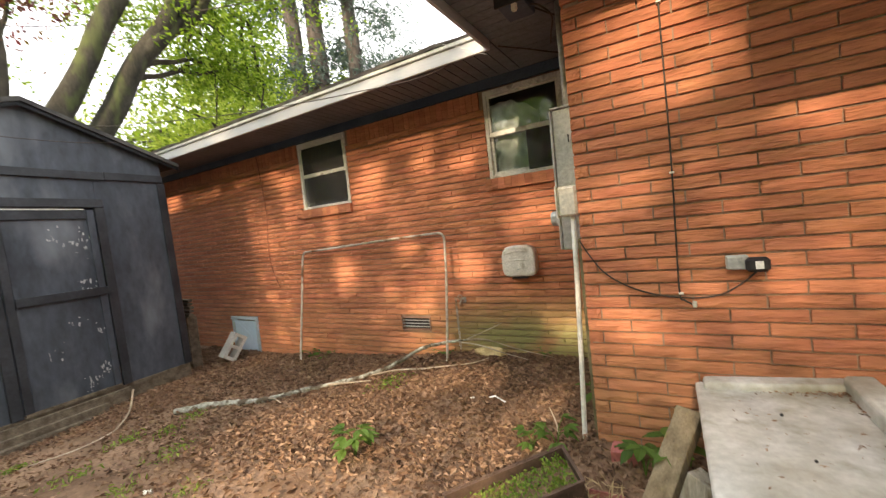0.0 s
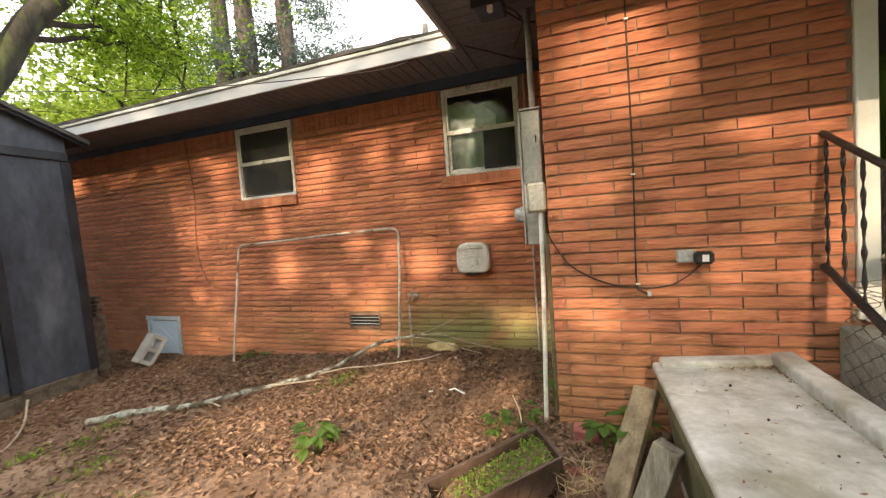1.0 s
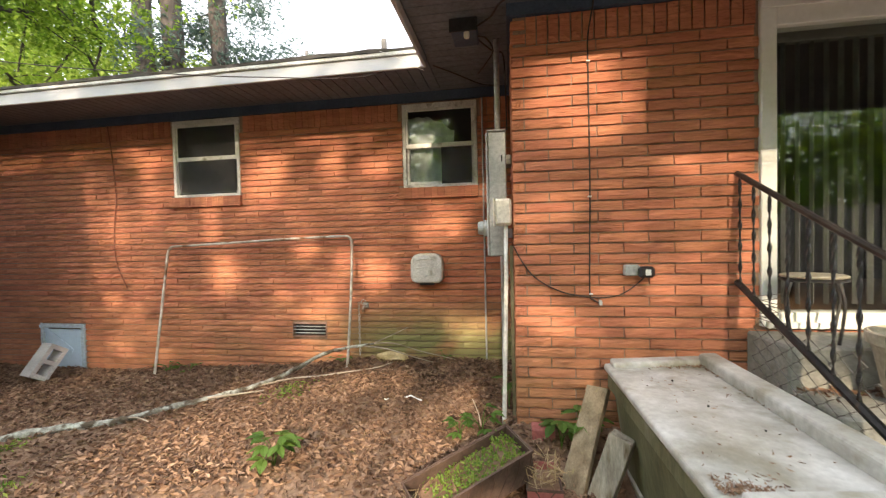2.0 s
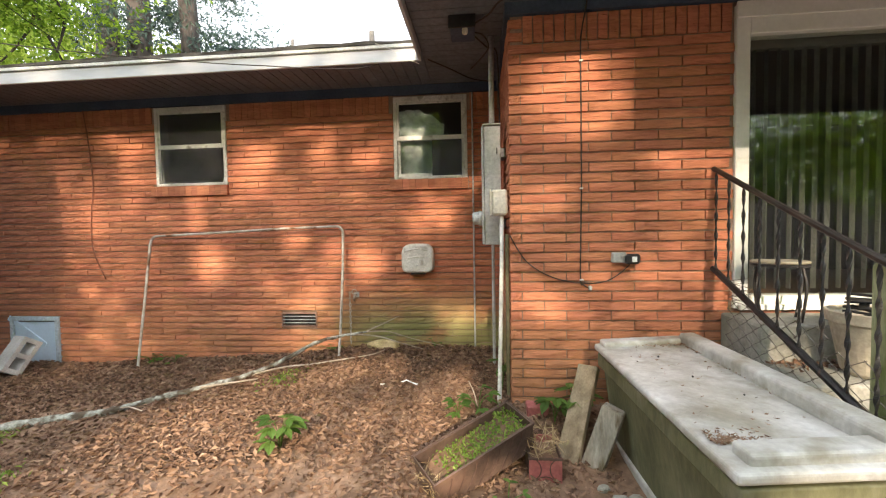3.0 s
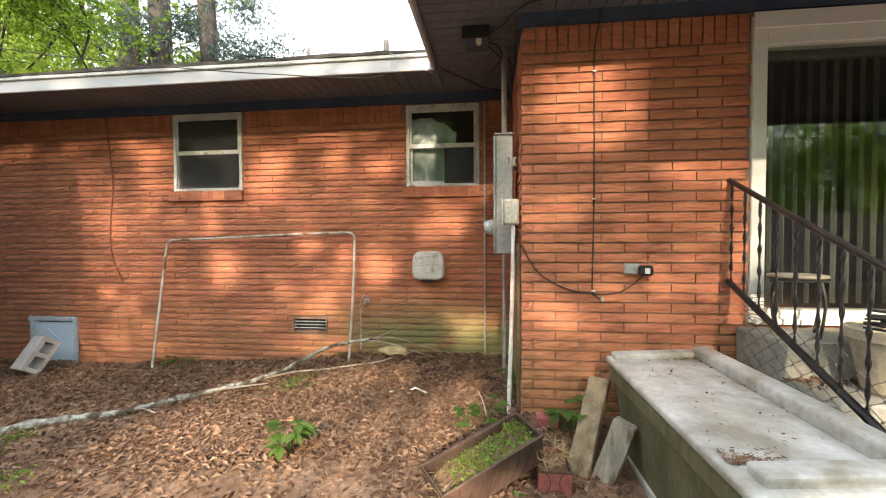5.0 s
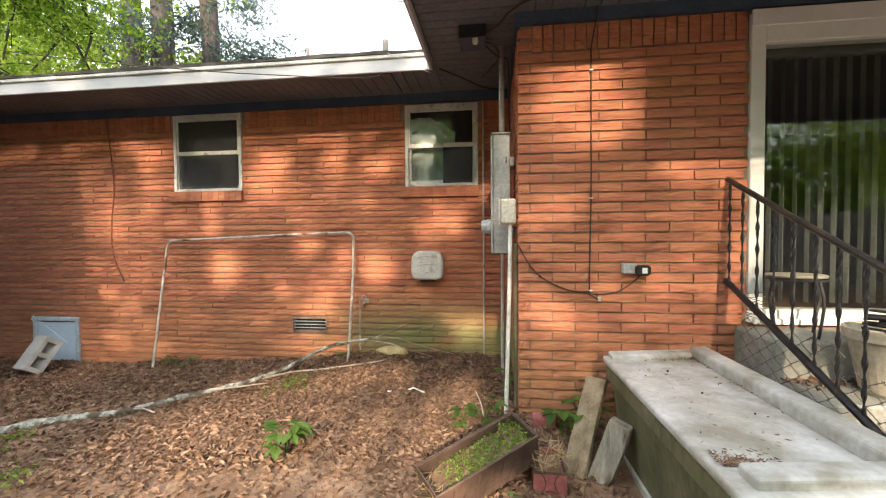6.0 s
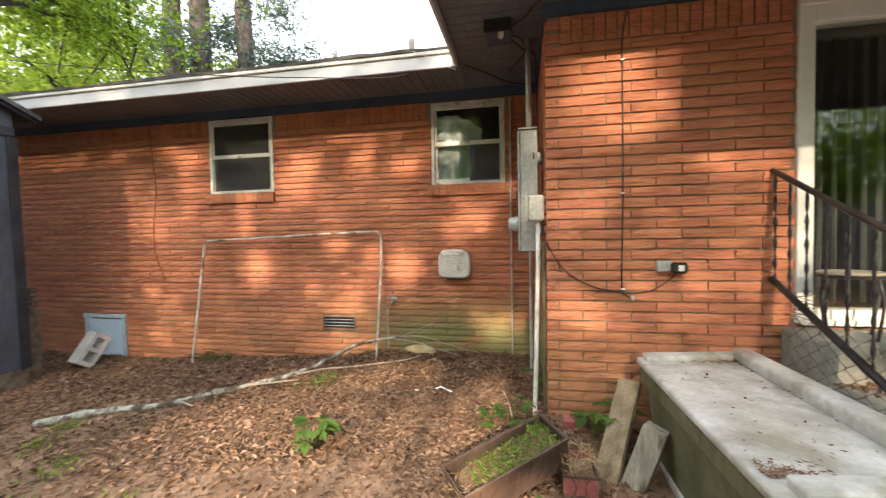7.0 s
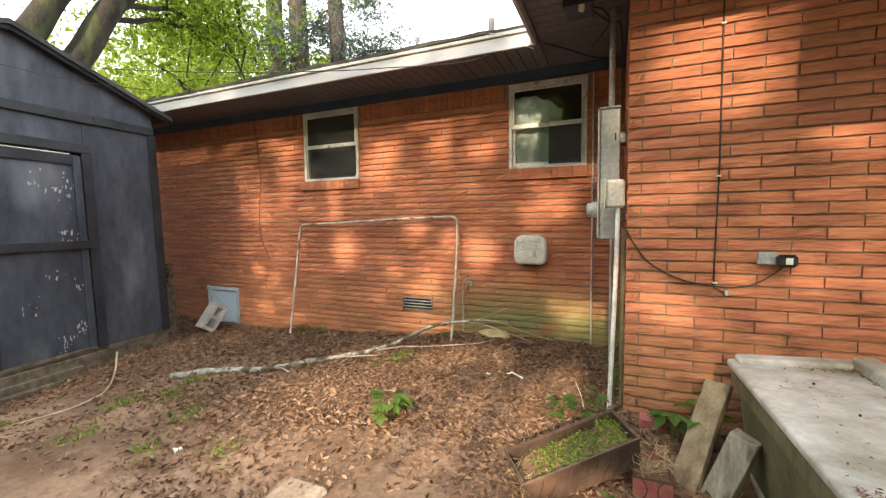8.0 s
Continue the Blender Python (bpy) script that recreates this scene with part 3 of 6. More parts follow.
window("window_1", WIN_L, "small double-hung window with chalky aluminium frame", [(WIN_L[0] + 0.058, WIN_L[1] - 0.058, WIN_L[2] + 0.03, WIN_L[3] - 0.076)])
window("window_2", WIN_R, "double-hung window with dirty glass and plastic sheet", [(-0.62, WIN_R[1] - 0.058, WIN_R[2] + 0.03, 2.285)], (-0.99, -0.50, 1.86, 2.62))


def glass_door():
    d = thing("door_1", (DOOR_X0, FRONT_Y, DOOR_Z0), "white-framed sliding glass door above the concrete steps", "door", kind="structure")
    y0, y1, f = FRONT_Y - 0.012, FRONT_Y + 0.10, 0.085
    part("door_frame", boxes((DOOR_X0, DOOR_X0 + f, y0, y1, DOOR_Z0, DOOR_Z1), (DOOR_X1 - f, DOOR_X1, y0, y1, DOOR_Z0, DOOR_Z1), (DOOR_X0 + f, DOOR_X1 - f, y0, y1, 2.55, DOOR_Z1), bevel=0.005), WHITE, d)
    part("door_header", boxes((DOOR_X0 - 0.004, DOOR_X1, y0 - 0.014, y0 - 0.001, 2.65, DOOR_Z1 + 0.012), bevel=0.003), WHITE, d)
    part("door_sill", boxes((DOOR_X0 + f, DOOR_X1 - f, y0 + 0.002, y1, DOOR_Z0, DOOR_Z0 + 0.085), (DOOR_X0 + 0.02, DOOR_X1, y0 - 0.03, y0, DOOR_Z0 - 0.005, DOOR_Z0 + 0.03), bevel=0.004), WHITE, d)
    p = part("pane", boxes((DOOR_X0 + f - 0.01, DOOR_X1 - f + 0.01, FRONT_Y + 0.03, FRONT_Y + 0.036, DOOR_Z0 + 0.08, 2.56)), glass_material("door_glass", (0.86, 0.89, 0.87), 0.06), d, "large dark glass pane reflecting trees")
    p.visible_shadow = False
    b = thing("vertical_blinds", (1.62, FRONT_Y + 0.3, 2.5), "half-open smoky grey vertical blinds behind the glass door", "blinds")
    rng = random.Random(4)
    part("head_rail", boxes((1.58, 3.36, FRONT_Y + 0.26, FRONT_Y + 0.31, 2.56, 2.749)), BLIND, b)
    x = 1.64
    while x < 3.34:
        bm = bmesh.new()
        a = radians(103 + rng.uniform(-8, 8))
        box(bm, -0.017, 0.017, -0.001, 0.001, 0.88, 2.56, m=Matrix.Translation((x, FRONT_Y + 0.285, 0)) @ Matrix.Rotation(a, 4, "Z"))
        part("slat", bm, BLIND, b)
        x += 0.082


glass_door()


# ---- fittings on the back wall ----
def crawl_hatch():
    x0, x1, z0, z1 = HATCH_O
    h = thing("crawl_hatch", (x0, BACK_Y, z0), "pale blue crawl-space hatch door low in the brick wall", "hatch")
    y = BACK_Y
    part("frame", boxes((x0, x0 + 0.045, y - 0.02, y + 0.05, z0, z1), (x1 - 0.045, x1, y - 0.02, y + 0.05, z0, z1), (x0 + 0.045, x1 - 0.045, y - 0.02, y + 0.05, z1 - 0.045, z1), bevel=0.003), HATCHF, h)
    bm = boxes((x0 + 0.05, x1 - 0.062, y - 0.004, y + 0.018, z0, z1 - 0.062), bevel=0.003)
    door = part("panel", bm, HATCH, h, "pale blue hatch panel standing slightly open")
    brace = bmesh.new()
    box(brace, -0.28, 0.28, -0.006, 0.0, -0.03, 0.03, m=Matrix.Translation(((x0 + x1) / 2 - 0.1, y - 0.005, 0.26)) @ Matrix.Rotation(radians(35), 4, "Y"))
    part("brace", brace, HATCH, door)


crawl_hatch()


def foundation_vent():
    x0, x1, z0, z1 = VENT_O
    v = thing("foundation_vent", (x0, BACK_Y, z0), "small louvred metal foundation vent in the brick", "vent")
    y = BACK_Y
    part("frame", boxes((x0, x0 + 0.012, y - 0.006, y + 0.05, z0, z1), (x1 - 0.012, x1, y - 0.006, y + 0.05, z0, z1), (x0 + 0.012, x1 - 0.012, y - 0.006, y + 0.05, z1 - 0.012, z1), (x0 + 0.012, x1 - 0.012, y - 0.006, y + 0.05, z0, z0 + 0.012)), M("painted_vent_frame", (0.24, 0.13, 0.09), (0.34, 0.22, 0.17), 8, 0.7), v)
    # black sheet stands in for the shade in the hollow behind the slats
    part("dark_hollow", boxes((x0 + 0.012, x1 - 0.012, y + 0.05, y + 0.055, z0 + 0.012, z1 - 0.012)), BLACK, v)
    for i in range(3):
        bm = bmesh.new()
        box(bm, x0 + 0.013, x1 - 0.013, -0.0075, 0.0075, -0.002, 0.002, m=Matrix.Translation((0, y + 0.008, z0 + 0.042 + i * 0.035)) @ Matrix.Rotation(radians(20), 4, "X"))
        part("slat", bm, GALV, v)


foundation_vent()


def hood_cover():
    c = thing("fan_hood_cover", (-0.779, BACK_Y, 0.92), "weathered off-white plastic fan hood on the brick wall", "vent cover")
    cx, cz, w, h = -0.779, 1.062, 0.335, 0.30

    def outline(s):
        return [(cx + s * (math.copysign(abs(math.cos(a)) ** 0.38, math.cos(a)) * w / 2), cz + s * (math.copysign(abs(math.sin(a)) ** 0.38, math.sin(a)) * h / 2 - 0.035 * abs(math.cos(a)) ** 1.5 * (math.sin(a) > 0))) for a in np.linspace(0, 2 * math.pi, 48, endpoint=False)]
    bm = bmesh.new()
    rings = []
    for s, y in ((0.97, BACK_Y + 0.005), (1.0, BACK_Y - 0.03), (1.0, BACK_Y - 0.085), (0.97, BACK_Y - 0.105), (0.88, BACK_Y - 0.115)):
        rings.append([bm.verts.new((x, y, z)) for x, z in outline(s)])
    for a, b in zip(rings, rings[1:]):
        for k in range(48):
            bm.faces.new((a[k], b[k], b[(k + 1) % 48], a[(k + 1) % 48]))
    bm.faces.new(rings[-1])
    bmesh.ops.recalc_face_normals(bm, faces=bm.faces[:])
    part("shell", bm, COVERM, c, smooth=False)
    ridge = bmesh.new()
    tube(ridge, [(cx - 0.125 + 0.25 * i / 12, BACK_Y - 0.117, cz + 0.075 + 0.022 * math.sin(math.pi * i / 12)) for i in range(13)], 0.006, 6)
    part("upper_ridge", ridge, COVERM, c)
    ridge = bmesh.new()
    tube(ridge, [(cx - 0.12 + 0.24 * i / 12, BACK_Y - 0.117, cz + 0.0 + 0.015 * math.sin(math.pi * i / 12)) for i in range(13)], 0.005, 6)
    part("lower_ridge", ridge, COVERM, c)
    part("knob", lathe(bmesh.new(), [(0.008, 0), (0.011, 0.004), (0.006, 0.012)], (cx, BACK_Y - 0.122, cz - 0.08), 10), GALV, c)
    part("bottom_lip", boxes((cx - 0.075, cx + 0.075, BACK_Y - 0.10, BACK_Y, cz - h / 2 - 0.018, cz - h / 2 + 0.004), bevel=0.004), BLACK, c)


hood_cover()


def pipe_arch():
    bm = bmesh.new()
    pts = [(-3.70, 3.745, -0.10), (-3.715, 3.76, -0.02), (-3.705, 3.88, 0.7), (-3.70, 3.97, 1.24)]
    pts += [(-3.695 + 0.075 * (1 - math.cos(a)), 3.975, 1.26 + 0.075 * math.sin(a)) for a in np.linspace(0.2, math.pi / 2, 6)]
    pts += [(-2.9, 3.985, 1.362), (-2.2, 3.985, 1.392), (-1.66, 3.98, 1.405)]
    pts += [(-1.62 + 0.07 * math.sin(a), 3.98, 1.335 + 0.07 * math.cos(a)) for a in np.linspace(0.2, math.pi / 2, 6)]
    pts += [(-1.545, 3.94, 1.0), (-1.55, 3.86, 0.5), (-1.56, 3.80, 0.12), (-1.575, 3.775, 0.02)]
    tube(bm, pts, 0.0135, 10)
    tagged(part("pipe_arch", bm, RUSTPIPE, smooth=True), "bent galvanised pipe arch leaning on the brick wall", "pipe")


pipe_arch()


def chain():
    c = bmesh.new()
    z, k = 0.70, 0
    while z > 0.16:
        m = Matrix.Translation((-1.50, 4.0, z)) @ Matrix.Rotation(math.pi / 2 * (k % 2), 4, "Z")
        ring = [m @ Vector((0.011 * math.cos(a), 0, 0.02 * math.sin(a))) for a in np.linspace(0, 2 * math.pi, 9)]
        tube(c, ring, 0.0035, 5)
        z -= 0.03; k += 1
    tagged(part("hanging_chain", c, RUSTPIPE), "thin rusty link chain hanging beside the pipe", "chain")


chain()


def faucet():
    f = thing("wall_faucet", (-1.46, BACK_Y, 0.66), "small weathered outdoor faucet on the brick wall", "faucet")
    bm = bmesh.new()
    tube(bm, [(-1.46, BACK_Y + 0.01, 0.67), (-1.46, BACK_Y - 0.06, 0.67), (-1.46, BACK_Y - 0.085, 0.655), (-1.46, BACK_Y - 0.09, 0.62)], [0.013, 0.014, 0.014, 0.012], 10)
    part("spout", bm, RUSTPIPE, f)
    part("flange", boxes((-1.49, -1.43, BACK_Y - 0.008, BACK_Y + 0.01, 0.645, 0.70), bevel=0.006), GALV, f)
    bm = bmesh.new()
    tube(bm, [(-1.46 + 0.026 * math.cos(a), BACK_Y - 0.075, 0.715 + 0.026 * math.sin(a)) for a in np.linspace(0, 2 * math.pi, 13)], 0.005, 6)
    tube(bm, [(-1.46, BACK_Y - 0.075, 0.67), (-1.46, BACK_Y - 0.075, 0.715)], 0.005, 6)
    part("handle", bm, RUSTPIPE, f)


faucet()


def wire(name, pts, r, material, label, category="cable", n=8):
    bm = bmesh.new()
    tube(bm, smooth_path(pts, n), r, 6)
    return tagged(part(name, bm, material, smooth=True), label, category)


wire("wall_cable", [(-4.54, BACK_Y - 0.012, 2.75), (-4.50, BACK_Y - 0.012, 2.45), (-4.46, BACK_Y - 0.012, 1.95), (-4.50, BACK_Y - 0.012, 1.6), (-4.51, BACK_Y - 0.012, 1.3), (-4.47, BACK_Y - 0.012, 1.1), (-4.36, BACK_Y - 0.012, 0.86)], 0.005, M("brick_red_cable", (0.20, 0.075, 0.045), (0.26, 0.10, 0.06)), "thin red-brown cable down the brick wall")
# slim conduit on the back wall
bm = bmesh.new()
tube(bm, [(-0.20, BACK_Y - 0.02, 2.74), (-0.20, BACK_Y - 0.02, 0.06)], 0.009, 8)
tagged(part("conduit", bm, GALV), "slim grey conduit running down the brick wall", "conduit")
bm = bmesh.new()
tube(bm, [(-0.02, 3.55, 1.3), (-0.02, 3.55, 0.08)], 0.014, 8)
tagged(part("conduit", bm, GALV), "grey conduit running into the ground", "conduit")


def electrics():
    p = thing("electric_cabinet", (0.0, 3.1, 1.2), "tall grey electric panel on the inner brick corner", "electric panel")
    part("body", boxes((-0.098, 0.03, 3.0, 3.30, 1.22, 2.12), bevel=0.006), GALV, p)
    part("cover", boxes((-0.114, -0.099, 2.99, 3.31, 1.225, 2.115), bevel=0.004), GALV, p)
    part("top_cap", boxes((-0.105, 0.032, 2.985, 3.31, 2.122, 2.134), bevel=0.003), GALV, p)
    for z in (1.35, 1.9):
        part("bracket", boxes((0.031, 0.069, 3.1, 3.26, z, z + 0.07)), GALV, p)
    bm = bmesh.new()
    tube(bm, [(0.0, 2.985, 1.93), (-0.0, 2.972, 1.945), (0.0, 2.968, 1.92), (0.0, 2.975, 1.90)], 0.004, 6)
    part("seal", bm, BLACK, p)
    m = thing("meter", (-0.115, 3.13, 1.42), "round electric meter on the side of the panel", "meter")
    dial = lathe(bmesh.new(), [(0.056, 0.0), (0.06, 0.008), (0.06, 0.025), (0.053, 0.035), (0.05, 0.065), (0.042, 0.075)], (0, 0, 0), 20)
    bmesh.ops.transform(dial, matrix=Matrix.Translation((-0.116, 3.14, 1.43)) @ Matrix.Rotation(-math.pi / 2, 4, "Y"), verts=dial.verts[:])
    part("glass_dome", dial, GALV, m, smooth=False)
    b = thing("phone_box", (0.0, 2.78, 1.43), "off-white plastic utility box beside the grey panel", "utility box")
    part("body", boxes((-0.05, 0.062, 2.755, 2.86, 1.435, 1.615), bevel=0.014), BEIGE, b)
    part("lid", boxes((-0.062, -0.051, 2.75, 2.865, 1.43, 1.62), bevel=0.004), BEIGE, b)
    bm = bmesh.new()
    tube(bm, [(0.022, 2.80, 1.44), (0.018, 2.79, 1.1), (0.004, 2.77, 0.6), (-0.012, 2.75, 0.12), (-0.012, 2.75, 0.06)], 0.015, 10)
    tagged(part("downpipe", bm, PVC, smooth=True), "slim white plastic pipe running down to the soil", "pipe")
    bm = bmesh.new()
    tube(bm, [(-0.03, 3.15, 2.13), (-0.03, 3.15, SOFFIT_Z)], 0.022, 10)
    tagged(part("service_pipe", bm, GALV, smooth=True), "grey conduit from the panel up to the soffit", "conduit")
    tagged(part("corner_board", boxes((0.045, 0.068, 2.765, 2.83, 0.05, 1.30), bevel=0.003), M("damp_green_board", (0.10, 0.09, 0.05), (0.18, 0.16, 0.09), 4, 0.9), ), "damp greenish board up the brick corner", "board")


electrics()


def floodlight():
    f = thing("eave_lamp", (-0.25, 3.0, SOFFIT_Z), "dark box lamp hanging under the soffit", "outdoor lamp")
    part("housing", boxes((-0.33, -0.15, 2.80, 3.05, SOFFIT_Z - 0.075, SOFFIT_Z - 0.002), bevel=0.008), FRIEZE, f)
    part("bracket", boxes((-0.335, -0.145, 2.785, 2.80, SOFFIT_Z - 0.09, SOFFIT_Z - 0.001), bevel=0.003), BLACK, f)
    part("sensor", lathe(bmesh.new(), [(0.015, 0), (0.02, 0.01), (0.02, 0.04)], (-0.22, 2.83, SOFFIT_Z - 0.12), 12), BEIGE, f)
    s = SOFFIT_Z - 0.012
    wire("eave_cable", [(-0.16, 2.85, s - 0.03), (-0.05, 2.75, s - 0.02), (0.02, 2.62, s - 0.01), (0.2, 2.5, s), (0.7, 2.45, s), (1.6, 2.42, s), (2.6, 2.4, s)], 0.007, CABLE, "black cable strung along the soffit")
    wire("eave_cable", [(-0.16, 2.95, s - 0.04), (-0.09, 2.9, s - 0.09), (-0.05, 3.05, s - 0.11), (-0.12, 3.3, s - 0.10), (-0.2, 3.6, s - 0.05)], 0.006, CABLE, "black cable looped from the lamp")
    wire("eave_cable", [(-0.17, 3.02, s - 0.02), (-0.05, 3.2, s - 0.05), (0.02, 3.3, s - 0.04), (0.035, 3.32, s - 0.3), (0.04, 3.28, 2.2)], 0.006, CABLE, "black cable running down the brick corner")
    wire("eave_cable", [(-0.56, 3.42, s - 0.02), (-0.4, 3.6, s - 0.03), (-0.2, 3.85, s - 0.04), (-0.03, 4.0, s - 0.02)], 0.006, CABLE, "black cable under the eave")
    wire("loose_wire", [(-1.05, 3.34, 2.96), (-0.85, 3.30, 2.86), (-0.70, 3.30, 2.77), (-0.62, 3.31, 2.735)], 0.0024, PVC, "white loose wire hanging over the fascia")
    wire("loose_wire", [(-0.62, 2.9, 3.1), (-0.75, 2.75, 3.02), (-0.70, 2.62, 2.98), (-0.6, 2.6, 2.95)], 0.004, CABLE, "dark wire loop off the roof edge")


floodlight()

# ---- fittings on the front wall ----
yw = FRONT_Y - 0.008
wire("wall_cable", [(0.585, yw - 0.02, 2.845), (0.575, yw - 0.02, 2.77), (0.548, yw, 2.60), (0.546, yw, 2.43), (0.548, yw, 2.0), (0.548, yw, 1.6), (0.543, yw, 1.3), (0.54, yw, 0.99), (0.56, yw, 0.95), (0.60, yw, 0.925)], 0.0048, CABLE, "dark cable stapled down the brick wall")
wire("wall_cable", [(0.068, yw - 0.004, 1.297), (0.12, yw, 1.20), (0.182, yw, 1.112), (0.27, yw, 1.045), (0.37, yw, 0.998), (0.46, yw, 0.975), (0.54, yw, 0.965), (0.63, yw, 0.962), (0.72, yw, 0.98), (0.80, yw, 1.03), (0.86, yw, 1.085)], 0.0042, CABLE, "dark cable sagging across the brick wall to the outlet")
for z in (2.44, 1.60, 0.985):
    tagged(part("cable_clip", boxes((0.535, 0.558, yw - 0.012, yw + 0.008, z - 0.005, z + 0.005), bevel=0.002), PVC), "small pale cable clip on the brick", "clip", group="cable clips")
tagged(part("wall_hook", boxes((0.592, 0.612, yw - 0.02, yw + 0.008, 0.915, 0.945), bevel=0.004), GALV), "small grey hook on the brick wall", "hook")


def outlet():
    o = thing("outdoor_outlet", (0.82, FRONT_Y, 1.13), "grey outdoor outlet box with a black adapter plugged in", "outlet")
    part("box", boxes((0.742, 0.83, FRONT_Y - 0.04, FRONT_Y + 0.008, 1.10, 1.168), bevel=0.006), GALV, o)
    part("plate", boxes((0.747, 0.80, FRONT_Y - 0.045, FRONT_Y - 0.041, 1.106, 1.162), bevel=0.002), GALV, o)
    a = part("adapter", boxes((0.812, 0.905, FRONT_Y - 0.085, FRONT_Y - 0.042, 1.092, 1.16), bevel=0.014), BLACK, o, "black plug-in adapter")
    part("sticker", boxes((0.848, 0.878, FRONT_Y - 0.088, FRONT_Y - 0.0852, 1.108, 1.143)), PAPER, a, "white paper sticker")


outlet()


# ---- steps, railing ----
def steps():
    s = thing("concrete_steps", (1.9, 2.3, 0.1), "weathered concrete steps up to the glass door", "steps")
    part("landing", boxes((1.435, 3.6, 2.32, FRONT_Y - 0.002, -0.1, 0.765), bevel=0.012), CONCRETE, s)
    part("step", boxes((1.435, 3.6, 1.98, 2.318, -0.1, 0.55), bevel=0.012), CONCRETE, s)
    part("step", boxes((1.46, 3.6, 1.66, 1.978, -0.1, 0.36), bevel=0.012), CONCRETE, s)
    part("step", boxes((1.46, 3.6, 1.34, 1.658, -0.1, 0.18), bevel=0.012), CONCRETE, s)


steps()
rng = np.random.default_rng(44)
q = np.stack([1.46 + 0.75 * rng.random(170), 2.31 - np.abs(rng.normal(size=170)) * 0.05, 0.556 + 0.012 * rng.random(170)], 1)
q = np.concatenate([q, np.stack([1.5 + 0.9 * rng.random(150), 1.965 - np.abs(rng.normal(size=150)) * 0.07, 0.366 + 0.012 * rng.random(150)], 1)])
tagged(leaf_cloud("step_leaves", q, rng.uniform(0.02, 0.05, len(q)), LITTER, None, 0.5, rng=rng, flat=0.8), "rusty dead leaves gathered on the concrete steps", "leaf debris", kind="stuff")


def rail_at(d, z0):
    return Vector((1.39, 2.70 - d, z0 - 0.46 * d))


def railing():
    r = thing("stair_railing", (1.39, 2.7, 0.8), "black wrought-iron stair railing with twisted balusters", "railing")
    bm = bmesh.new()
    tube(bm, [rail_at(0.0, 1.705), rail_at(0.6, 1.70), rail_at(1.25, 1.705)], 0.016, 8)
    part("handrail", bm, RAILTOP, r, "worn dark round handrail")
    bm = bmesh.new()
    tube(bm, [rail_at(0.0, 1.055), rail_at(1.35, 1.055)], 0.02, 8)
    part("bottom_rail", bm, IRON, r)
    for d in (0.03, 0.165, 0.305, 0.445, 0.585, 0.73, 0.86, 0.99, 1.12):
        bm = bmesh.new()
        top, bot = rail_at(d, 1.695), rail_at(d, 1.055)
        n = 60
        pts = [top.lerp(bot, i / n) for i in range(n + 1)]
        tube(bm, pts, [0.0045 + 0.0065 * abs(math.sin(i / n * math.pi * 5.5)) ** 1.5 for i in range(n + 1)], 4, twist=0.26)
        part("baluster", bm, IRON, r)
    return r


railing()


def chain_link():
    f = thing("chain_link_panel", (1.37, 2.0, 0.4), "sagging dull grey chain-link wire beside the steps", "wire fence")
    bm = bmesh.new()
    rng = random.Random(8)
    pitch = 0.061
    a, b = Vector((1.405, 2.66, 0)), Vector((1.405, 1.40, 0))
    along = (b - a).normalized()
    for k in range(2, 20):
        y0 = k * pitch
        top = 0.043 * round(min(0.82, 1.06 - 0.30 * y0) / 0.086) * 2
        pts, z, s = [], top, 1 - 2 * (k % 2)
        while z > 0.10:
            pts.append(a + along * (y0 + pitch * 0.55 * s + 0.01 * math.sin(z * 9)) + Vector((0.003 * s, 0, z)))
            z -= 0.043; s = -s
        if len(pts) > 2:
            tube(bm, pts, 0.0027, 4)
    part("wire_mesh", bm, WIRE, f)
    bm = bmesh.new()
    rng = random.Random(2)
    for k in range(3):                       # coil of loose wire at the rail's foot
        tube(bm, [(1.50 + 0.04 * math.cos(a + k), 2.60 + 0.05 * math.sin(a), 0.82 + 0.012 * a + 0.03 * k) for a in np.linspace(0, 11, 30)], 0.0022, 4)
    part("wire_coil", bm, WIRE, f)


chain_link()

bm = boxes((1.425, 1.525, 1.56, 1.66, 0.0, 1.17), bevel=0.012)
tagged(part("wooden_post", bm, MOSSY), "mossy green wooden post at the foot of the railing", "post")
bm = lathe(bmesh.new(), [(0.055, 0.0), (0.062, 0.02), (0.066, 0.03), (0.060, 0.032), (0.05, 0.012)], (1.475, 1.61, 1.171), 20)
tagged(part("plastic_cup", bm, BLACK), "dark round plastic dish on top of the post", "dish")


def stool():
    s = thing("stool", (1.66, 2.50, 0.765), "low round stool with straw seat and black legs", "stool")
    part("seat", lathe(bmesh.new(), [(0.130, 0), (0.142, 0.004), (0.145, 0.012), (0.138, 0.018), (0.02, 0.02)], (1.66, 2.50, 1.10), 28), STRAW, s)
    bm = bmesh.new()
    tube(bm, [(1.66 + 0.139 * math.cos(a), 2.50 + 0.139 * math.sin(a), 1.092) for a in np.linspace(0, 2 * math.pi, 25)], 0.008, 6)
    part("seat_frame", bm, IRON, s)
    for a in (0.3, 1.87, 3.44, 5.01):
        bm = bmesh.new()
        c, q = math.cos(a), math.sin(a)
        tube(bm, smooth_path([(1.66 + 0.13 * c, 2.50 + 0.13 * q, 1.095), (1.66 + 0.165 * c, 2.50 + 0.15 * q, 0.98), (1.66 + 0.15 * c, 2.50 + 0.145 * q, 0.87), (1.66 + 0.13 * c, 2.50 + 0.13 * q, 0.766)], 4), 0.008, 6)
        part("leg", bm, IRON, s)


stool()


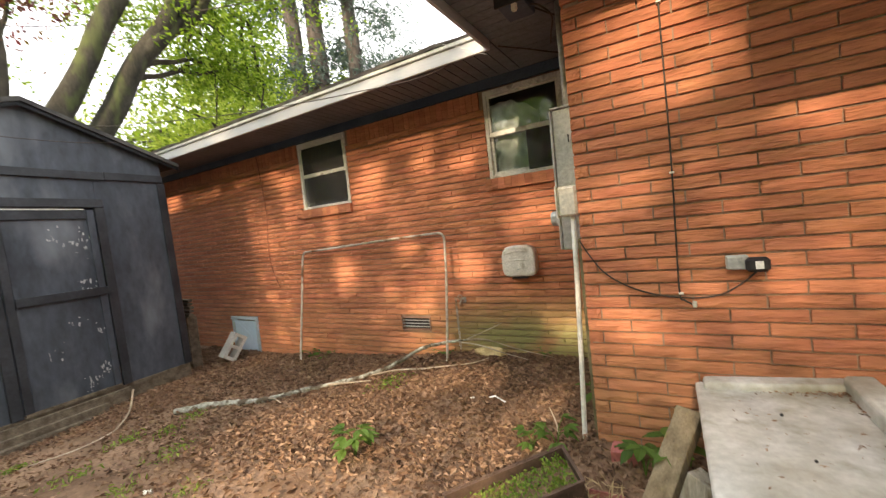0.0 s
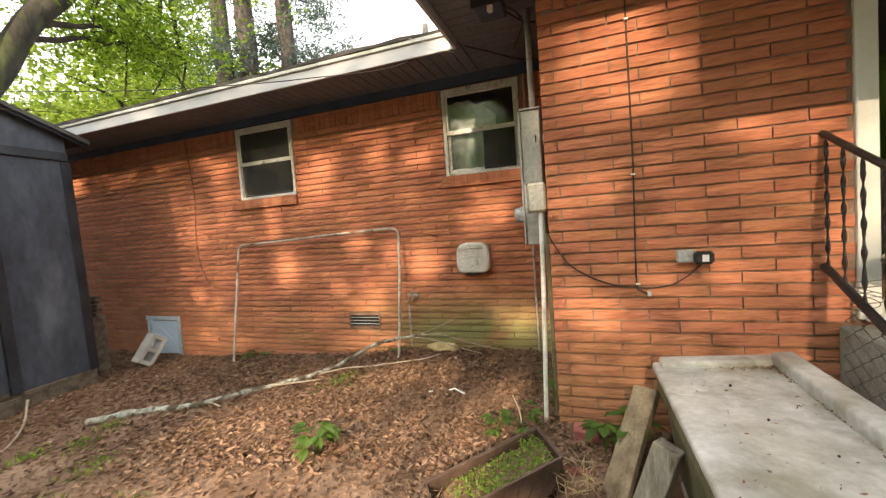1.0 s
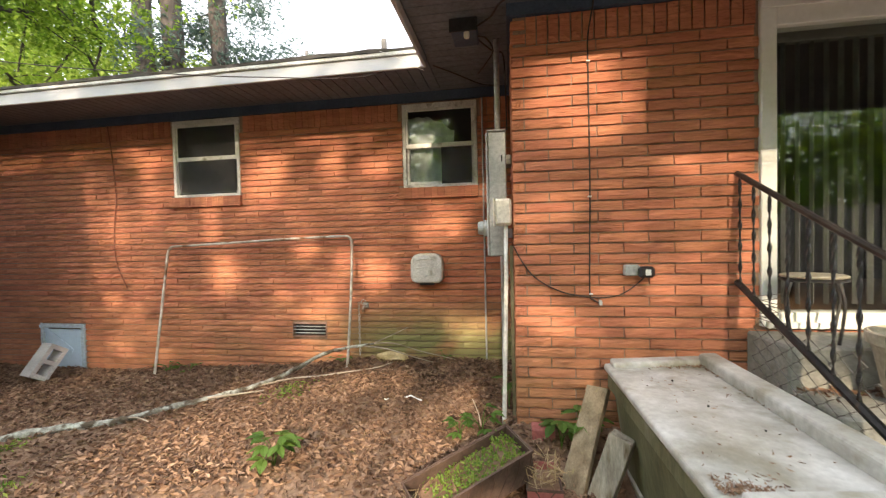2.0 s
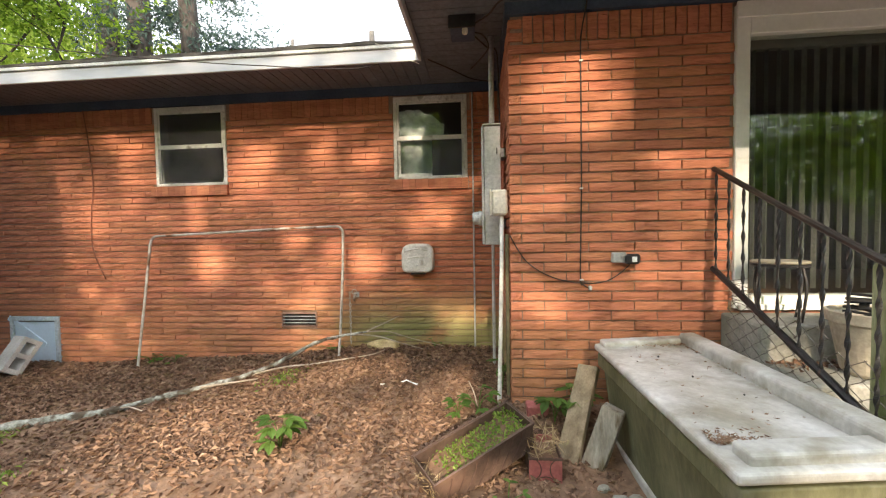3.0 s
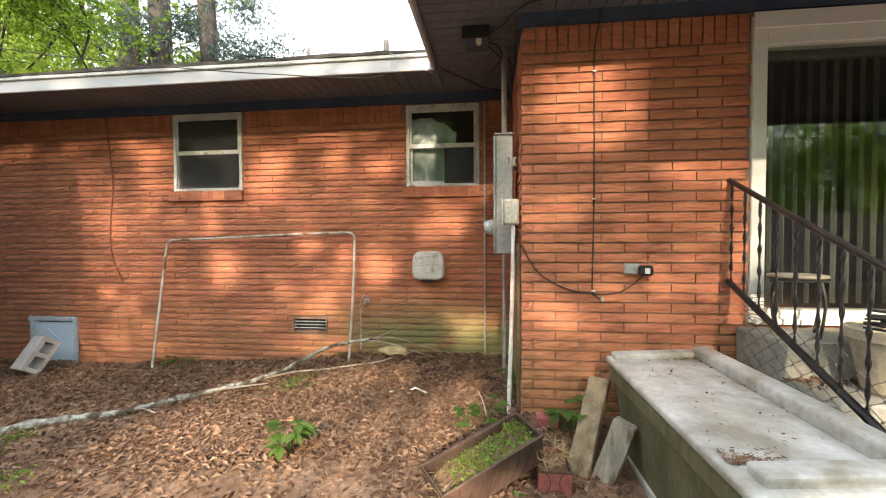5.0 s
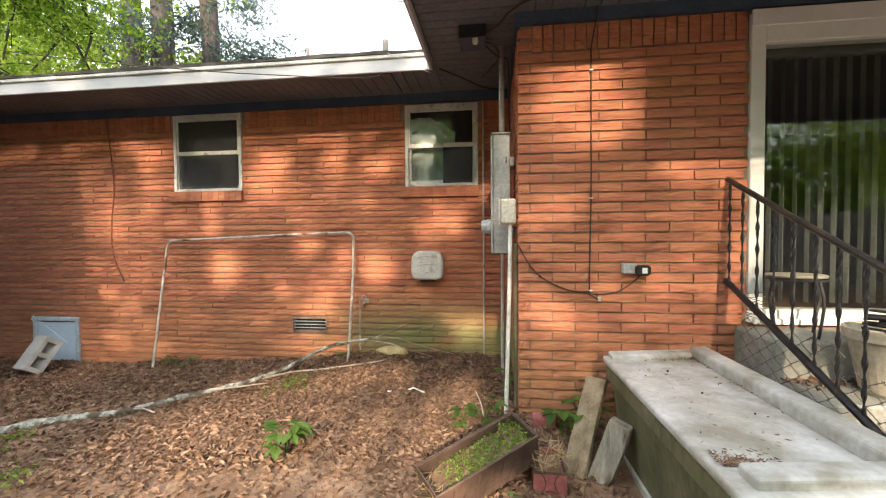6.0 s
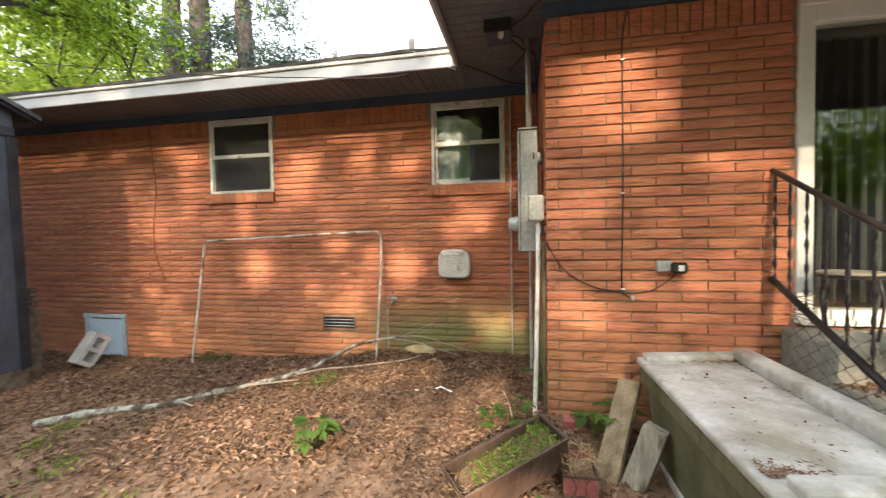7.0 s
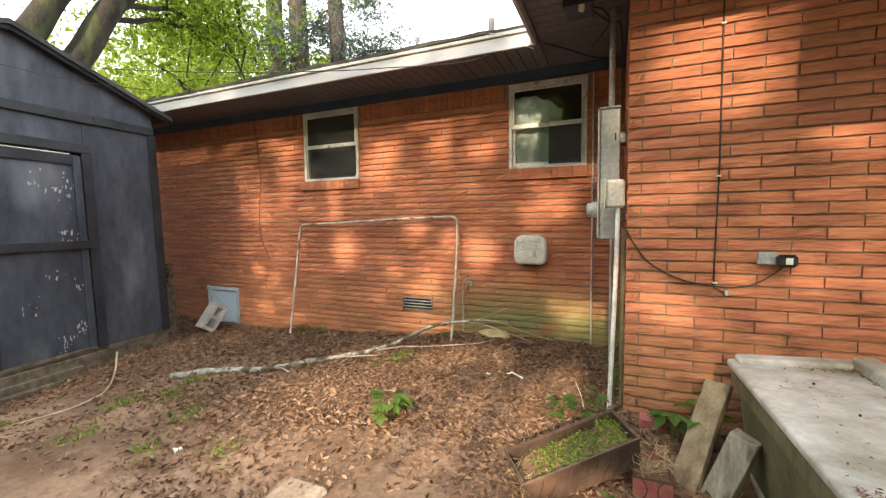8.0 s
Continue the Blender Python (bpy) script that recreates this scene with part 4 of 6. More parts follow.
def tan_pot():
    p = thing("planter_pot", (1.88, 2.12, 0.55), "large tan plastic planter pot on the concrete step", "pot")
    part("bowl", lathe(bmesh.new(), [(0.125, 0), (0.14, 0.02), (0.185, 0.26), (0.19, 0.27), (0.205, 0.275), (0.208, 0.325), (0.198, 0.33), (0.19, 0.30), (0.17, 0.27)], (1.88, 2.13, 0.552), 32), POTM, p)
    rng = random.Random(6)
    for k in range(9):
        bm = bmesh.new()
        a = rng.uniform(0, 6.28)
        box(bm, -0.09, 0.09, -0.02, 0.02, 0, 0.012, m=Matrix.Translation((1.88 + 0.05 * math.cos(a), 2.13 + 0.05 * math.sin(a), 0.85 + 0.012 * k)) @ Matrix.Rotation(a * 1.7, 4, "Z") @ Matrix.Rotation(rng.uniform(-0.25, 0.25), 4, "X"))
        tagged(part("plastic_scrap", bm, BLACK), "black plastic scrap piled in the tan pot", "scrap", group="plastic scraps")


tan_pot()


# ---- lidded bin ----
def storage_bin():
    b = thing("deck_box", (0.93, 1.8, 0.05), "mildewed plastic deck box with pale recessed lid", "storage box")
    # corners of the lid on plan: narrow far end against the wall, near end towards the yard
    fl, fr, nr, nl = Vector((0.575, 2.50, 0)), Vector((1.20, 2.62, 0)), Vector((1.22, 1.18, 0)), Vector((0.60, 1.10, 0))

    def q(u, v):                              # u across, v from the far end to the near end
        return fl.lerp(fr, u).lerp(nl.lerp(nr, u), v)

    def slab(bm, u0, u1, v0, v1, z0, z1, bev=0.012, seg=3, shift=(0, 0)):
        vs = [bm.verts.new((q(u, v).x, q(u, v).y, z)) for z in (z0, z1) for u, v in ((u0, v0), (u1, v0), (u1, v1), (u0, v1))]
        fs = [bm.faces.new([vs[i] for i in f]) for f in ((3, 2, 1, 0), (4, 5, 6, 7), (0, 1, 5, 4), (1, 2, 6, 5), (2, 3, 7, 6), (3, 0, 4, 7))]
        es = list({e for f in fs for e in f.edges})
        bmesh.ops.bevel(bm, geom=es, offset=bev, segments=seg, affect="EDGES", profile=0.5)
        return bm
    body = slab(bmesh.new(), 0.06, 0.97, 0.02, 0.985, 0.0, 0.535, 0.02)
    for v in body.verts:                      # the sides taper towards the ground
        k = (0.535 - v.co.z) * 0.16
        v.co.x += k * (1 if v.co.x < 0.9 else -1) * 0.75
        v.co.y += k * (1 if v.co.y < 1.8 else -1) * 0.5
    part("body", body, BIN, b)
    part("collar", slab(bmesh.new(), 0.03, 0.985, 0.01, 0.992, 0.47, 0.552, 0.008), BIN, b)
    part("plinth", slab(bmesh.new(), 0.13, 0.90, 0.03, 0.965, -0.01, 0.05, 0.012), LID, b, "pale grey skirting at the foot")
    lid = part("lid", slab(bmesh.new(), 0.0, 1.0, 0.0, 1.0, 0.566, 0.606, 0.014), LID, b, "pale mildewed lid with raised rim")
    part("far_rim", slab(bmesh.new(), 0.05, 0.99, 0.004, 0.075, 0.59, 0.637, 0.016), LID, lid)
    part("side_rim", slab(bmesh.new(), 0.83, 0.995, 0.05, 0.965, 0.59, 0.672, 0.02), LID, lid)
    # near rim: a low ramp rising to the side rim
    bm = bmesh.new()
    slab(bm, 0.10, 0.99, 0.905, 0.975, 0.59, 0.642, 0.014)
    part("near_rim", bm, LID, lid)
    rng = random.Random(3)
    for u, v, r in ((0.42, 0.24, 0.006), (0.46, 0.46, 0.005), (0.62, 0.62, 0.004)):
        p = q(u, v)
        tagged(part("acorn", lathe(bmesh.new(), [(r * 0.5, 0), (r, r * 0.6), (r, r * 1.2), (r * 0.4, r * 1.8)], (p.x, p.y, 0.6065), 8), BLACK), "tiny dark acorn lying on the pale lid", "acorn", group="acorns")
    # leaf debris along the rims
    pts = []
    for _ in range(620):
        k = rng.random()
        if k < 0.12:
            u, v = 0.12 + 0.7 * rng.random(), 0.1 + 0.75 * rng.random()
        elif k < 0.42:
            u, v = 0.85 - abs(rng.gauss(0, 0.015)), rng.random() ** 2 * 0.55 + 0.09
        elif k < 0.62:
            u, v = 0.85 - 0.5 * rng.random() ** 2, 0.085 + abs(rng.gauss(0, 0.014))
        else:
            u, v = 0.05 + abs(rng.gauss(0, 0.11)), 0.888 - abs(rng.gauss(0, 0.03))
        p = q(u, v)
        pts.append((p.x, p.y, 0.611 + rng.random() * 0.008))
    ob = leaf_cloud("lid_debris", np.array(pts), np.random.default_rng(1).uniform(0.008, 0.026, len(pts)), LITTER, None, 0.3, flat=0.9)
    tagged(ob, "rusty dead leaf scraps caught along the lid rim", "leaf debris", kind="stuff")


storage_bin()


def timber(name, foot, head, w, t, across, label, seed):
    """A weathered offcut from foot to head, with a rounded worn end."""
    foot, head = Vector(foot), Vector(head)
    L = (head - foot).length
    bm = bmesh.new()
    box(bm, -w / 2, w / 2, -t / 2, t / 2, 0, L, bevel=0.006, seg=2)
    bmesh.ops.subdivide_edges(bm, edges=[e for e in bm.edges if abs(e.verts[0].co.z - e.verts[1].co.z) > L * 0.5], cuts=10)
    rng = random.Random(seed)
    for v in bm.verts:
        k = noise.noise((v.co.x * 8 + seed, v.co.y * 8, v.co.z * 5))
        v.co.x += 0.006 * k
        v.co.y += 0.005 * noise.noise((v.co.z * 6, seed, v.co.x * 9))
        if v.co.z > L - 0.03:
            v.co.z -= abs(v.co.x) * 0.12 * seed % 0.05
    z = (head - foot).normalized()
    x = Vector(across); x = (x - z * x.dot(z)).normalized()
    y = z.cross(x)
    m = Matrix.Translation(foot) @ Matrix(((x.x, y.x, z.x), (x.y, y.y, z.y), (x.z, y.z, z.z))).to_4x4()
    bmesh.ops.transform(bm, matrix=m, verts=bm.verts[:])
    tagged(part(name, bm, GREYWOOD if t < 0.06 else PALEWOOD), label, "timber", group="leaning timbers")


timber("timber_offcut", (0.345, 2.19, 0.0), (0.555, 2.53, 0.46), 0.128, 0.045, (0.8, -0.6, 0), "brown lichened plank leaning against the deck box", 2)
timber("timber_offcut", (0.48, 2.17, 0.0), (0.60, 2.15, 0.37), 0.115, 0.085, (0.85, -0.5, 0), "thick grey timber block leaning against the deck box", 5)


# ---- planters ----
def metal_planter():
    p = thing("metal_planter", (-0.1, 2.0, 0.05), "tilted rusted brown metal trough with sprouting moss", "planter")
    L, W, H, t = 0.61, 0.215, 0.165, 0.006
    turn = Matrix.Rotation(radians(34), 4, "Z") @ Matrix.Rotation(radians(-14.5), 4, "Y") @ Matrix.Rotation(radians(11), 4, "X")
    m = Matrix.Translation(Vector((-0.358, 1.70, 0.152)) - turn.to_3x3() @ Vector((0, 0, H))) @ turn

    def put(name, material, *rows, label="", parent=p):
        bm = boxes(*rows)
        bmesh.ops.transform(bm, matrix=m, verts=bm.verts[:])
        return part(name, bm, material, parent, label)
    put("side_panel", RUST, (0, L, 0, t, 0, H))
    put("side_panel", RUST, (0, L, W - t, W, 0, H))
    put("end_panel", RUST, (0, t, t, W - t, 0, H))
    put("end_panel", RUST, (L - t, L, t, W - t, 0, H))
    put("base", RUST, (0, L, 0, W, -0.008, -0.001))
    put("rim", RUST, (-0.006, L + 0.006, -0.008, -0.001, H - 0.012, H + 0.004), (-0.006, L + 0.006, W + 0.001, W + 0.008, H - 0.012, H + 0.004), (L + 0.001, L + 0.008, 0, W, H - 0.012, H + 0.004), label="rolled rusty rim")
    for k in range(9):                          # pressed scallops along the outer face
        bm = bmesh.new()
        cx = 0.01 + 0.073 * k
        pts = [(cx + 0.085 * math.sin(a), -0.003, 0.004 + (H - 0.018) * a / 1.5) for a in np.linspace(0, 1.5, 9) if cx + 0.085 * math.sin(a) < L]
        if len(pts) > 2:
            tube(bm, pts, 0.003, 5)
            bmesh.ops.transform(bm, matrix=m, verts=bm.verts[:])
            part("relief_arc", bm, RUSTDARK, p)
    bm = bmesh.new()
    n = 14
    g = [[bm.verts.new((L * (0.01 + 0.98 * i / n), W * (0.03 + 0.94 * j / 5), 0.10 + 0.02 * noise.noise((i * 0.7, j * 0.7, 1)) - 0.05 * max(0, 1 - i / 3))) for j in range(6)] for i in range(n + 1)]
    for a, b in zip(g, g[1:]):
        for j in range(5):
            bm.faces.new((a[j], b[j], b[j + 1], a[j + 1]))
    bmesh.ops.transform(bm, matrix=m, verts=bm.verts[:])
    tagged(part("potting_soil", bm, EARTH), "brown soil filling the metal trough", "soil")
    rng = np.random.default_rng(9)
    k = 900
    q = np.stack([L * (0.12 + 0.85 * rng.random(k) ** 0.8), W * (0.08 + 0.84 * rng.random(k)), 0.11 + 0.03 * rng.random(k)], 1)
    q[:, 2] += 0.05 * (q[:, 0] / L > 0.8) * rng.random(k)
    q = np.array([m @ Vector(v) for v in q])
    tagged(leaf_cloud("moss_sprouts", q, rng.uniform(0.010, 0.026, k), MOSS, None, 0.6, rng=rng), "bright green moss and sprouts in the trough", "moss", kind="stuff")
    k = 110
    q = np.stack([L * (-0.03 + 0.12 * rng.random(k)), W * (rng.random(k)), 0.04 + 0.10 * rng.random(k)], 1)
    q = np.array([m @ Vector(v) for v in q])
    tagged(leaf_cloud("dry_grass", q, rng.uniform(0.04, 0.11, k), DRY, None, 0.05, rng=rng), "dry straw-coloured grass spilling from the trough", "grass", kind="stuff")


metal_planter()


def red_pot():
    p = thing("red_pot", (0.2, 2.0, 0.0), "faded red square metal pot with dry stems", "pot")
    x0, x1, y0, y1, z0, z1 = 0.105, 0.273, 1.968, 2.20, -0.03, 0.150
    part("front_panel", boxes((x0, x1, y0, y0 + 0.006, z0, z1), bevel=0.001), REDPOT, p)
    part("back_panel", boxes((x0, x1, y1 - 0.006, y1, z0, z1 + 0.01), bevel=0.001), REDPOT, p)
    part("side_panel", boxes((x0, x0 + 0.006, y0 + 0.006, y1 - 0.006, z0, z1)), RUST, p)
    part("side_panel", boxes((x1 - 0.006, x1, y0 + 0.006, y1 - 0.006, z0, z1)), RUST, p)
    part("rim", boxes((x0 - 0.004, x1 + 0.004, y0 - 0.005, y0 - 0.001, z1 - 0.01, z1 + 0.003)), RUST, p)
    xm, zm = (x0 + x1) / 2, (z0 + z1) / 2 + 0.03
    for cx, cz, a0, a1 in ((x0, zm, -1.45, 1.45), (x1, zm, 1.7, 4.6), (xm, z0 + 0.02, 0.1, 3.04)):
        bm = bmesh.new()
        tube(bm, [(cx + 0.062 * math.cos(a), y0 - 0.001, cz + 0.062 * math.sin(a)) for a in np.linspace(a0, a1, 11)], 0.0028, 5)
        part("relief_arc", bm, RUSTDARK, p)
    tagged(part("potting_soil", boxes((x0 + 0.007, x1 - 0.007, y0 + 0.007, y1 - 0.007, z0 + 0.01, z1 - 0.03)), EARTH), "brown soil in the red pot", "soil")
    rng = np.random.default_rng(12)
    k = 90
    q = np.stack([rng.uniform(x0, x1, k), rng.uniform(y0 + 0.02, y1, k), rng.uniform(z1 - 0.03, z1 + 0.09, k)], 1)
    tagged(leaf_cloud("dry_grass", q, rng.uniform(0.05, 0.14, k), DRY, None, 0.07, rng=rng), "dry straw-coloured stems standing in the red pot", "grass", kind="stuff")
    tagged(part("red_brick", boxes((0.16, 0.30, 2.55, 2.66, 0.08, 0.165), bevel=0.006), REDPOT), "faded red brick at the foot of the wall", "brick")


red_pot()


# ---- yard clutter ----
def on_ground(x, y, up=0.0):
    return (x, y, ground_z(x, y) + up)


def fallen_branch():
    b = thing("fallen_branch", on_ground(-2.5, 3.1), "long lichen-grey fallen branch lying on dead leaves", "branch")
    rng = random.Random(11)
    line = [(-3.60, 2.20, 0.025), (-3.30, 2.41, 0.022), (-3.05, 2.54, 0.025), (-2.89, 2.68, 0.025), (-2.71, 2.93, 0.03), (-2.5, 3.13, 0.03), (-2.32, 3.30, 0.035), (-2.15, 3.45, 0.055), (-1.98, 3.54, 0.10), (-1.725, 3.60, 0.20), (-1.5, 3.60, 0.235), (-1.22, 3.62, 0.27)]
    pts = [Vector(on_ground(x, y, u)) for x, y, u in line]
    pts = smooth_path(pts, 7)
    n = len(pts)
    bm = bmesh.new()
    tube(bm, [p + Vector((rng.uniform(-.006, .006), rng.uniform(-.006, .006), rng.uniform(-.004, .004))) for p in pts], [0.024 * (1 - i / n) ** 0.7 + 0.009 + rng.uniform(-0.003, 0.003) for i in range(n)], 9)
    part("limb", bm, LICHEN, b, smooth=True)
    for a, path, r in ((0, [(-2.25, 3.36, 0.03), (-2.0, 3.50, 0.03), (-1.71, 3.52, 0.025), (-1.5, 3.56, 0.025), (-1.21, 3.66, 0.03), (-1.09, 3.80, 0.03)], 0.011),
                       (1, [(-2.55, 3.08, 0.04), (-2.35, 3.16, 0.04), (-2.1, 3.24, 0.03)], 0.013),
                       (2, [(-1.35, 3.61, 0.25), (-1.1, 3.64, 0.22), (-0.9, 3.7, 0.14), (-0.7, 3.8, 0.06)], 0.008),
                       (3, [(-1.25, 3.62, 0.26), (-1.1, 3.75, 0.30), (-0.95, 3.85, 0.36)], 0.006),
                       (4, [(-1.3, 3.62, 0.26), (-1.05, 3.68, 0.26), (-0.8, 3.75, 0.17), (-0.5, 3.9, 0.06)], 0.007),
                       (5, [(-2.9, 2.68, 0.03), (-2.78, 2.66, 0.05), (-2.66, 2.64, 0.03)], 0.009)):
        bm = bmesh.new()
        q = smooth_path([on_ground(*p) for p in path], 5)
        tube(bm, q, [r * (1 - 0.6 * i / len(q)) for i in range(len(q))], 6)
        part("twig", bm, TWIG, b, smooth=True)


fallen_branch()


def stick(name, pts, r, material, label):
    bm = bmesh.new()
    q = smooth_path([on_ground(*p) for p in pts], 6)
    tube(bm, q, [r * (1 - 0.4 * i / len(q)) for i in range(len(q))], 6)
    return tagged(part(name, bm, material, smooth=True), label, "stick")


stick("bent_stick", [(-4.35, 2.19, 0.24), (-4.22, 2.09, 0.08), (-3.95, 1.88, 0.02), (-3.88, 1.74, 0.02), (-3.82, 1.53, 0.02), (-3.90, 1.28, 0.015)], 0.009, TWIG, "pale bent stick lying by the shed")
stick("twig", [(-0.17, 2.75, 0.02), (-0.19, 2.78, 0.09), (-0.23, 2.80, 0.17)], 0.006, TWIG, "short upright pale twig in the leaves")


def concrete_block():
    c = bmesh.new()
    L, H, D = 0.37, 0.18, 0.18
    xs, zs = (0, 0.045, L / 2 - 0.022, L / 2 + 0.022, L - 0.045, L), (0, 0.04, H - 0.04, H)
    v = {(i, k, j): c.verts.new((x, y, z)) for i, x in enumerate(xs) for j, z in enumerate(zs) for k, y in enumerate((0, D))}
    for i in range(5):
        for j in range(3):
            core = j == 1 and i in (1, 3)
            if not core:
                for k in (0, 1):
                    c.faces.new((v[i, k, j], v[i + 1, k, j], v[i + 1, k, j + 1], v[i, k, j + 1]))
            for p, q, lone in (((i, j), (i + 1, j), j == 0), ((i, j + 1), (i + 1, j + 1), j == 2), ((i, j), (i, j + 1), i == 0), ((i + 1, j), (i + 1, j + 1), i == 4)):
                if lone or core:
                    c.faces.new((v[p[0], 0, p[1]], v[q[0], 0, q[1]], v[q[0], 1, q[1]], v[p[0], 1, p[1]]))
    bmesh.ops.recalc_face_normals(c, faces=c.faces[:])
    m = Matrix.Translation((-4.97, 3.66, -0.11)) @ Matrix.Rotation(radians(78), 4, "Z") @ Matrix.Rotation(radians(-55), 4, "Y")
    bmesh.ops.transform(c, matrix=m, verts=c.verts[:])
    tagged(part("concrete_block", c, BLOCK), "two-hole concrete block leaning before the blue hatch", "block")


concrete_block()
# lump for the sunlit mound; its yellow is sunlight put into the colour
lit_mound = bmesh.new()
bmesh.ops.create_icosphere(lit_mound, subdivisions=3, radius=0.1)
for v in lit_mound.verts:
    v.co = Vector((v.co.x * 1.8, v.co.y * 0.7, v.co.z * 0.65)) * (1 + 0.35 * noise.noise(v.co * 14))
bmesh.ops.translate(lit_mound, verts=lit_mound.verts[:], vec=on_ground(-1.12, 3.95, 0.03))
tagged(part("sunlit_yellow_mound", lit_mound, SUNLIT_MOUND), "mound at the foot of the wall, sunlight put into its yellow colour", "stone")
tagged(part("stepping_stone", boxes((-1.56, -1.30, 1.22, 1.50, -0.03, 0.03), bevel=0.02), M("tan_stone", (0.28, 0.21, 0.15), (0.42, 0.33, 0.25), 5, 0.9, bump=0.4)), "flat pale stepping stone sunk in the earth", "stone")
for i, (x, y, s) in enumerate(((-2.35, 1.43, 0.04), (-0.95, 3.12, 0.022), (-2.3, 2.6, 0.02))):
    sc = bmesh.new()
    bmesh.ops.create_icosphere(sc, subdivisions=2, radius=s)
    for v in sc.verts:
        v.co = Vector((v.co.x, v.co.y * 0.6, v.co.z * 0.4)) * (1 + 0.5 * noise.noise(v.co * 40 + Vector((i, 0, 0))))
    bmesh.ops.translate(sc, verts=sc.verts[:], vec=on_ground(x, y, s * 0.3))
    tagged(part("litter_scrap", sc, PAPER), "small white scrap lying on the leaves", "scrap", group="white scraps")
for i, (x, y, s) in enumerate(((0.60, 1.83, 0.045), (0.50, 1.80, 0.05), (0.545, 1.70, 0.055), (0.47, 1.92, 0.03))):
    sc = bmesh.new()
    bmesh.ops.create_icosphere(sc, subdivisions=2, radius=s)
    for v in sc.verts:
        v.co = Vector((v.co.x, v.co.y * 0.8, v.co.z * 0.7)) * (1 + 0.6 * noise.noise(v.co * 22 + Vector((i * 5, 0, 0))))
    bmesh.ops.translate(sc, verts=sc.verts[:], vec=on_ground(x, y, s * 0.35))
    tagged(part("broken_stone", sc, CONCRETE), "pale lump of broken concrete beside the deck box", "stone", group="broken stones")
bone = bmesh.new()
tube(bone, [on_ground(-0.80, 3.10, 0.025), on_ground(-0.75, 3.12, 0.04), on_ground(-0.70, 3.10, 0.03), on_ground(-0.65, 3.08, 0.02)], [0.008, 0.006, 0.005, 0.008], 6)
tagged(part("white_root", bone, PAPER), "bleached forked bit of wood on the leaves", "wood")


# ---- weeds ----
def weed(x, y, n, size, spread, label="leafy green weed growing from the dead leaves", seed=0):
    w = thing("weed", on_ground(x, y), label, "weed", group="weeds")
    rng = random.Random(seed)
    z0 = ground_z(x, y)
    stem = bmesh.new()
    leaves = bmesh.new()
    for k in range(n):
        a = k * 2.4 + rng.uniform(-0.4, 0.4)
        h = size * rng.uniform(0.35, 1.0)
        tip = Vector((x + spread * math.cos(a) * rng.uniform(0.5, 1), y + spread * math.sin(a) * rng.uniform(0.5, 1), z0 + h))
        pts = smooth_path([(x, y, z0), (x + (tip.x - x) * 0.35, y + (tip.y - y) * 0.35, z0 + h * 0.7), tip], 4)
        tube(stem, pts, 0.0025, 4)
        for j in range(3):                    # a pair of leaflets and an end leaf
            d = Vector((math.cos(a + (j - 1) * 0.9), math.sin(a + (j - 1) * 0.9), rng.uniform(-0.25, 0.25)))
            L = size * rng.uniform(0.35, 0.5)
            s = d.cross(Vector((0, 0, 1))).normalized()
            c = []
            for q, wd in ((0, 0.02), (0.25, 0.2), (0.5, 0.26), (0.75, 0.17), (1.0, 0.01)):
                p = tip + d * L * q - Vector((0, 0, 0.25 * L * q * q))
                c.append((leaves.verts.new(p + s * wd * L + Vector((0, 0, 0.06 * L))), leaves.verts.new(p), leaves.verts.new(p - s * wd * L + Vector((0, 0, 0.06 * L)))))
            for p, q in zip(c, c[1:]):
                leaves.faces.new((p[0], p[1], q[1], q[0])); leaves.faces.new((p[1], p[2], q[2], q[1]))
    part("stem", stem, WEED, w)["kind"] = "stuff"
    part("leaves", leaves, WEED, w)["kind"] = "stuff"


weed(-1.36, 2.20, 9, 0.23, 0.09, seed=1)
weed(-0.30, 2.62, 5, 0.16, 0.06, seed=2)
weed(-0.16, 2.66, 6, 0.17, 0.09, seed=3)
weed(0.33, 2.50, 5, 0.25, 0.06, "tall leafy weed beside the brick wall", seed=4)
weed(0.45, 2.48, 4, 0.27, 0.06, "tall leafy weed beside the brick wall", seed=14)
weed(-0.02, 1.72, 6, 0.10, 0.08, seed=5)
weed(0.02, 2.95, 4, 0.25, 0.05, seed=6)
weed(-3.75, 3.98, 9, 0.12, 0.12, "low green weed at the foot of the wall", seed=7)
weed(-3.45, 3.95, 7, 0.09, 0.10, "low green weed at the foot of the wall", seed=8)
weed(-1.7, 3.98, 6, 0.10, 0.12, "low green weed at the foot of the wall", seed=9)
weed(-0.62, 4.0, 3, 0.10, 0.06, "thin green weed at the foot of the wall", seed=10)


def grass_tufts():
    rng = np.random.default_rng(21)
    pts = []
    for x, y, r, k in ((-1.85, 3.25, 0.16, 150), (-3.45, 1.75, 0.12, 90), (-3.2, 1.95, 0.10, 70), (-2.75, 1.78, 0.14, 90), (-2.1, 1.55, 0.12, 60), (-3.1, 1.3, 0.15, 60), (-4.0, 1.2, 0.1, 60), (-2.55, 1.35, 0.1, 50), (-3.3, 2.2, 0.08, 50)):
        q = rng.normal(size=(k, 2)) * r * 0.6 + (x, y)
        pts += [(a, b, ground_z(a, b) + 0.015 + 0.02 * rng.random()) for a, b in q]
    tagged(leaf_cloud("grass_tufts", np.array(pts), rng.uniform(0.02, 0.06, len(pts)), MOSS, None, 0.25, droop=-0.4, rng=rng), "small tufts of green grass in the earth", "grass", kind="stuff")


grass_tufts()


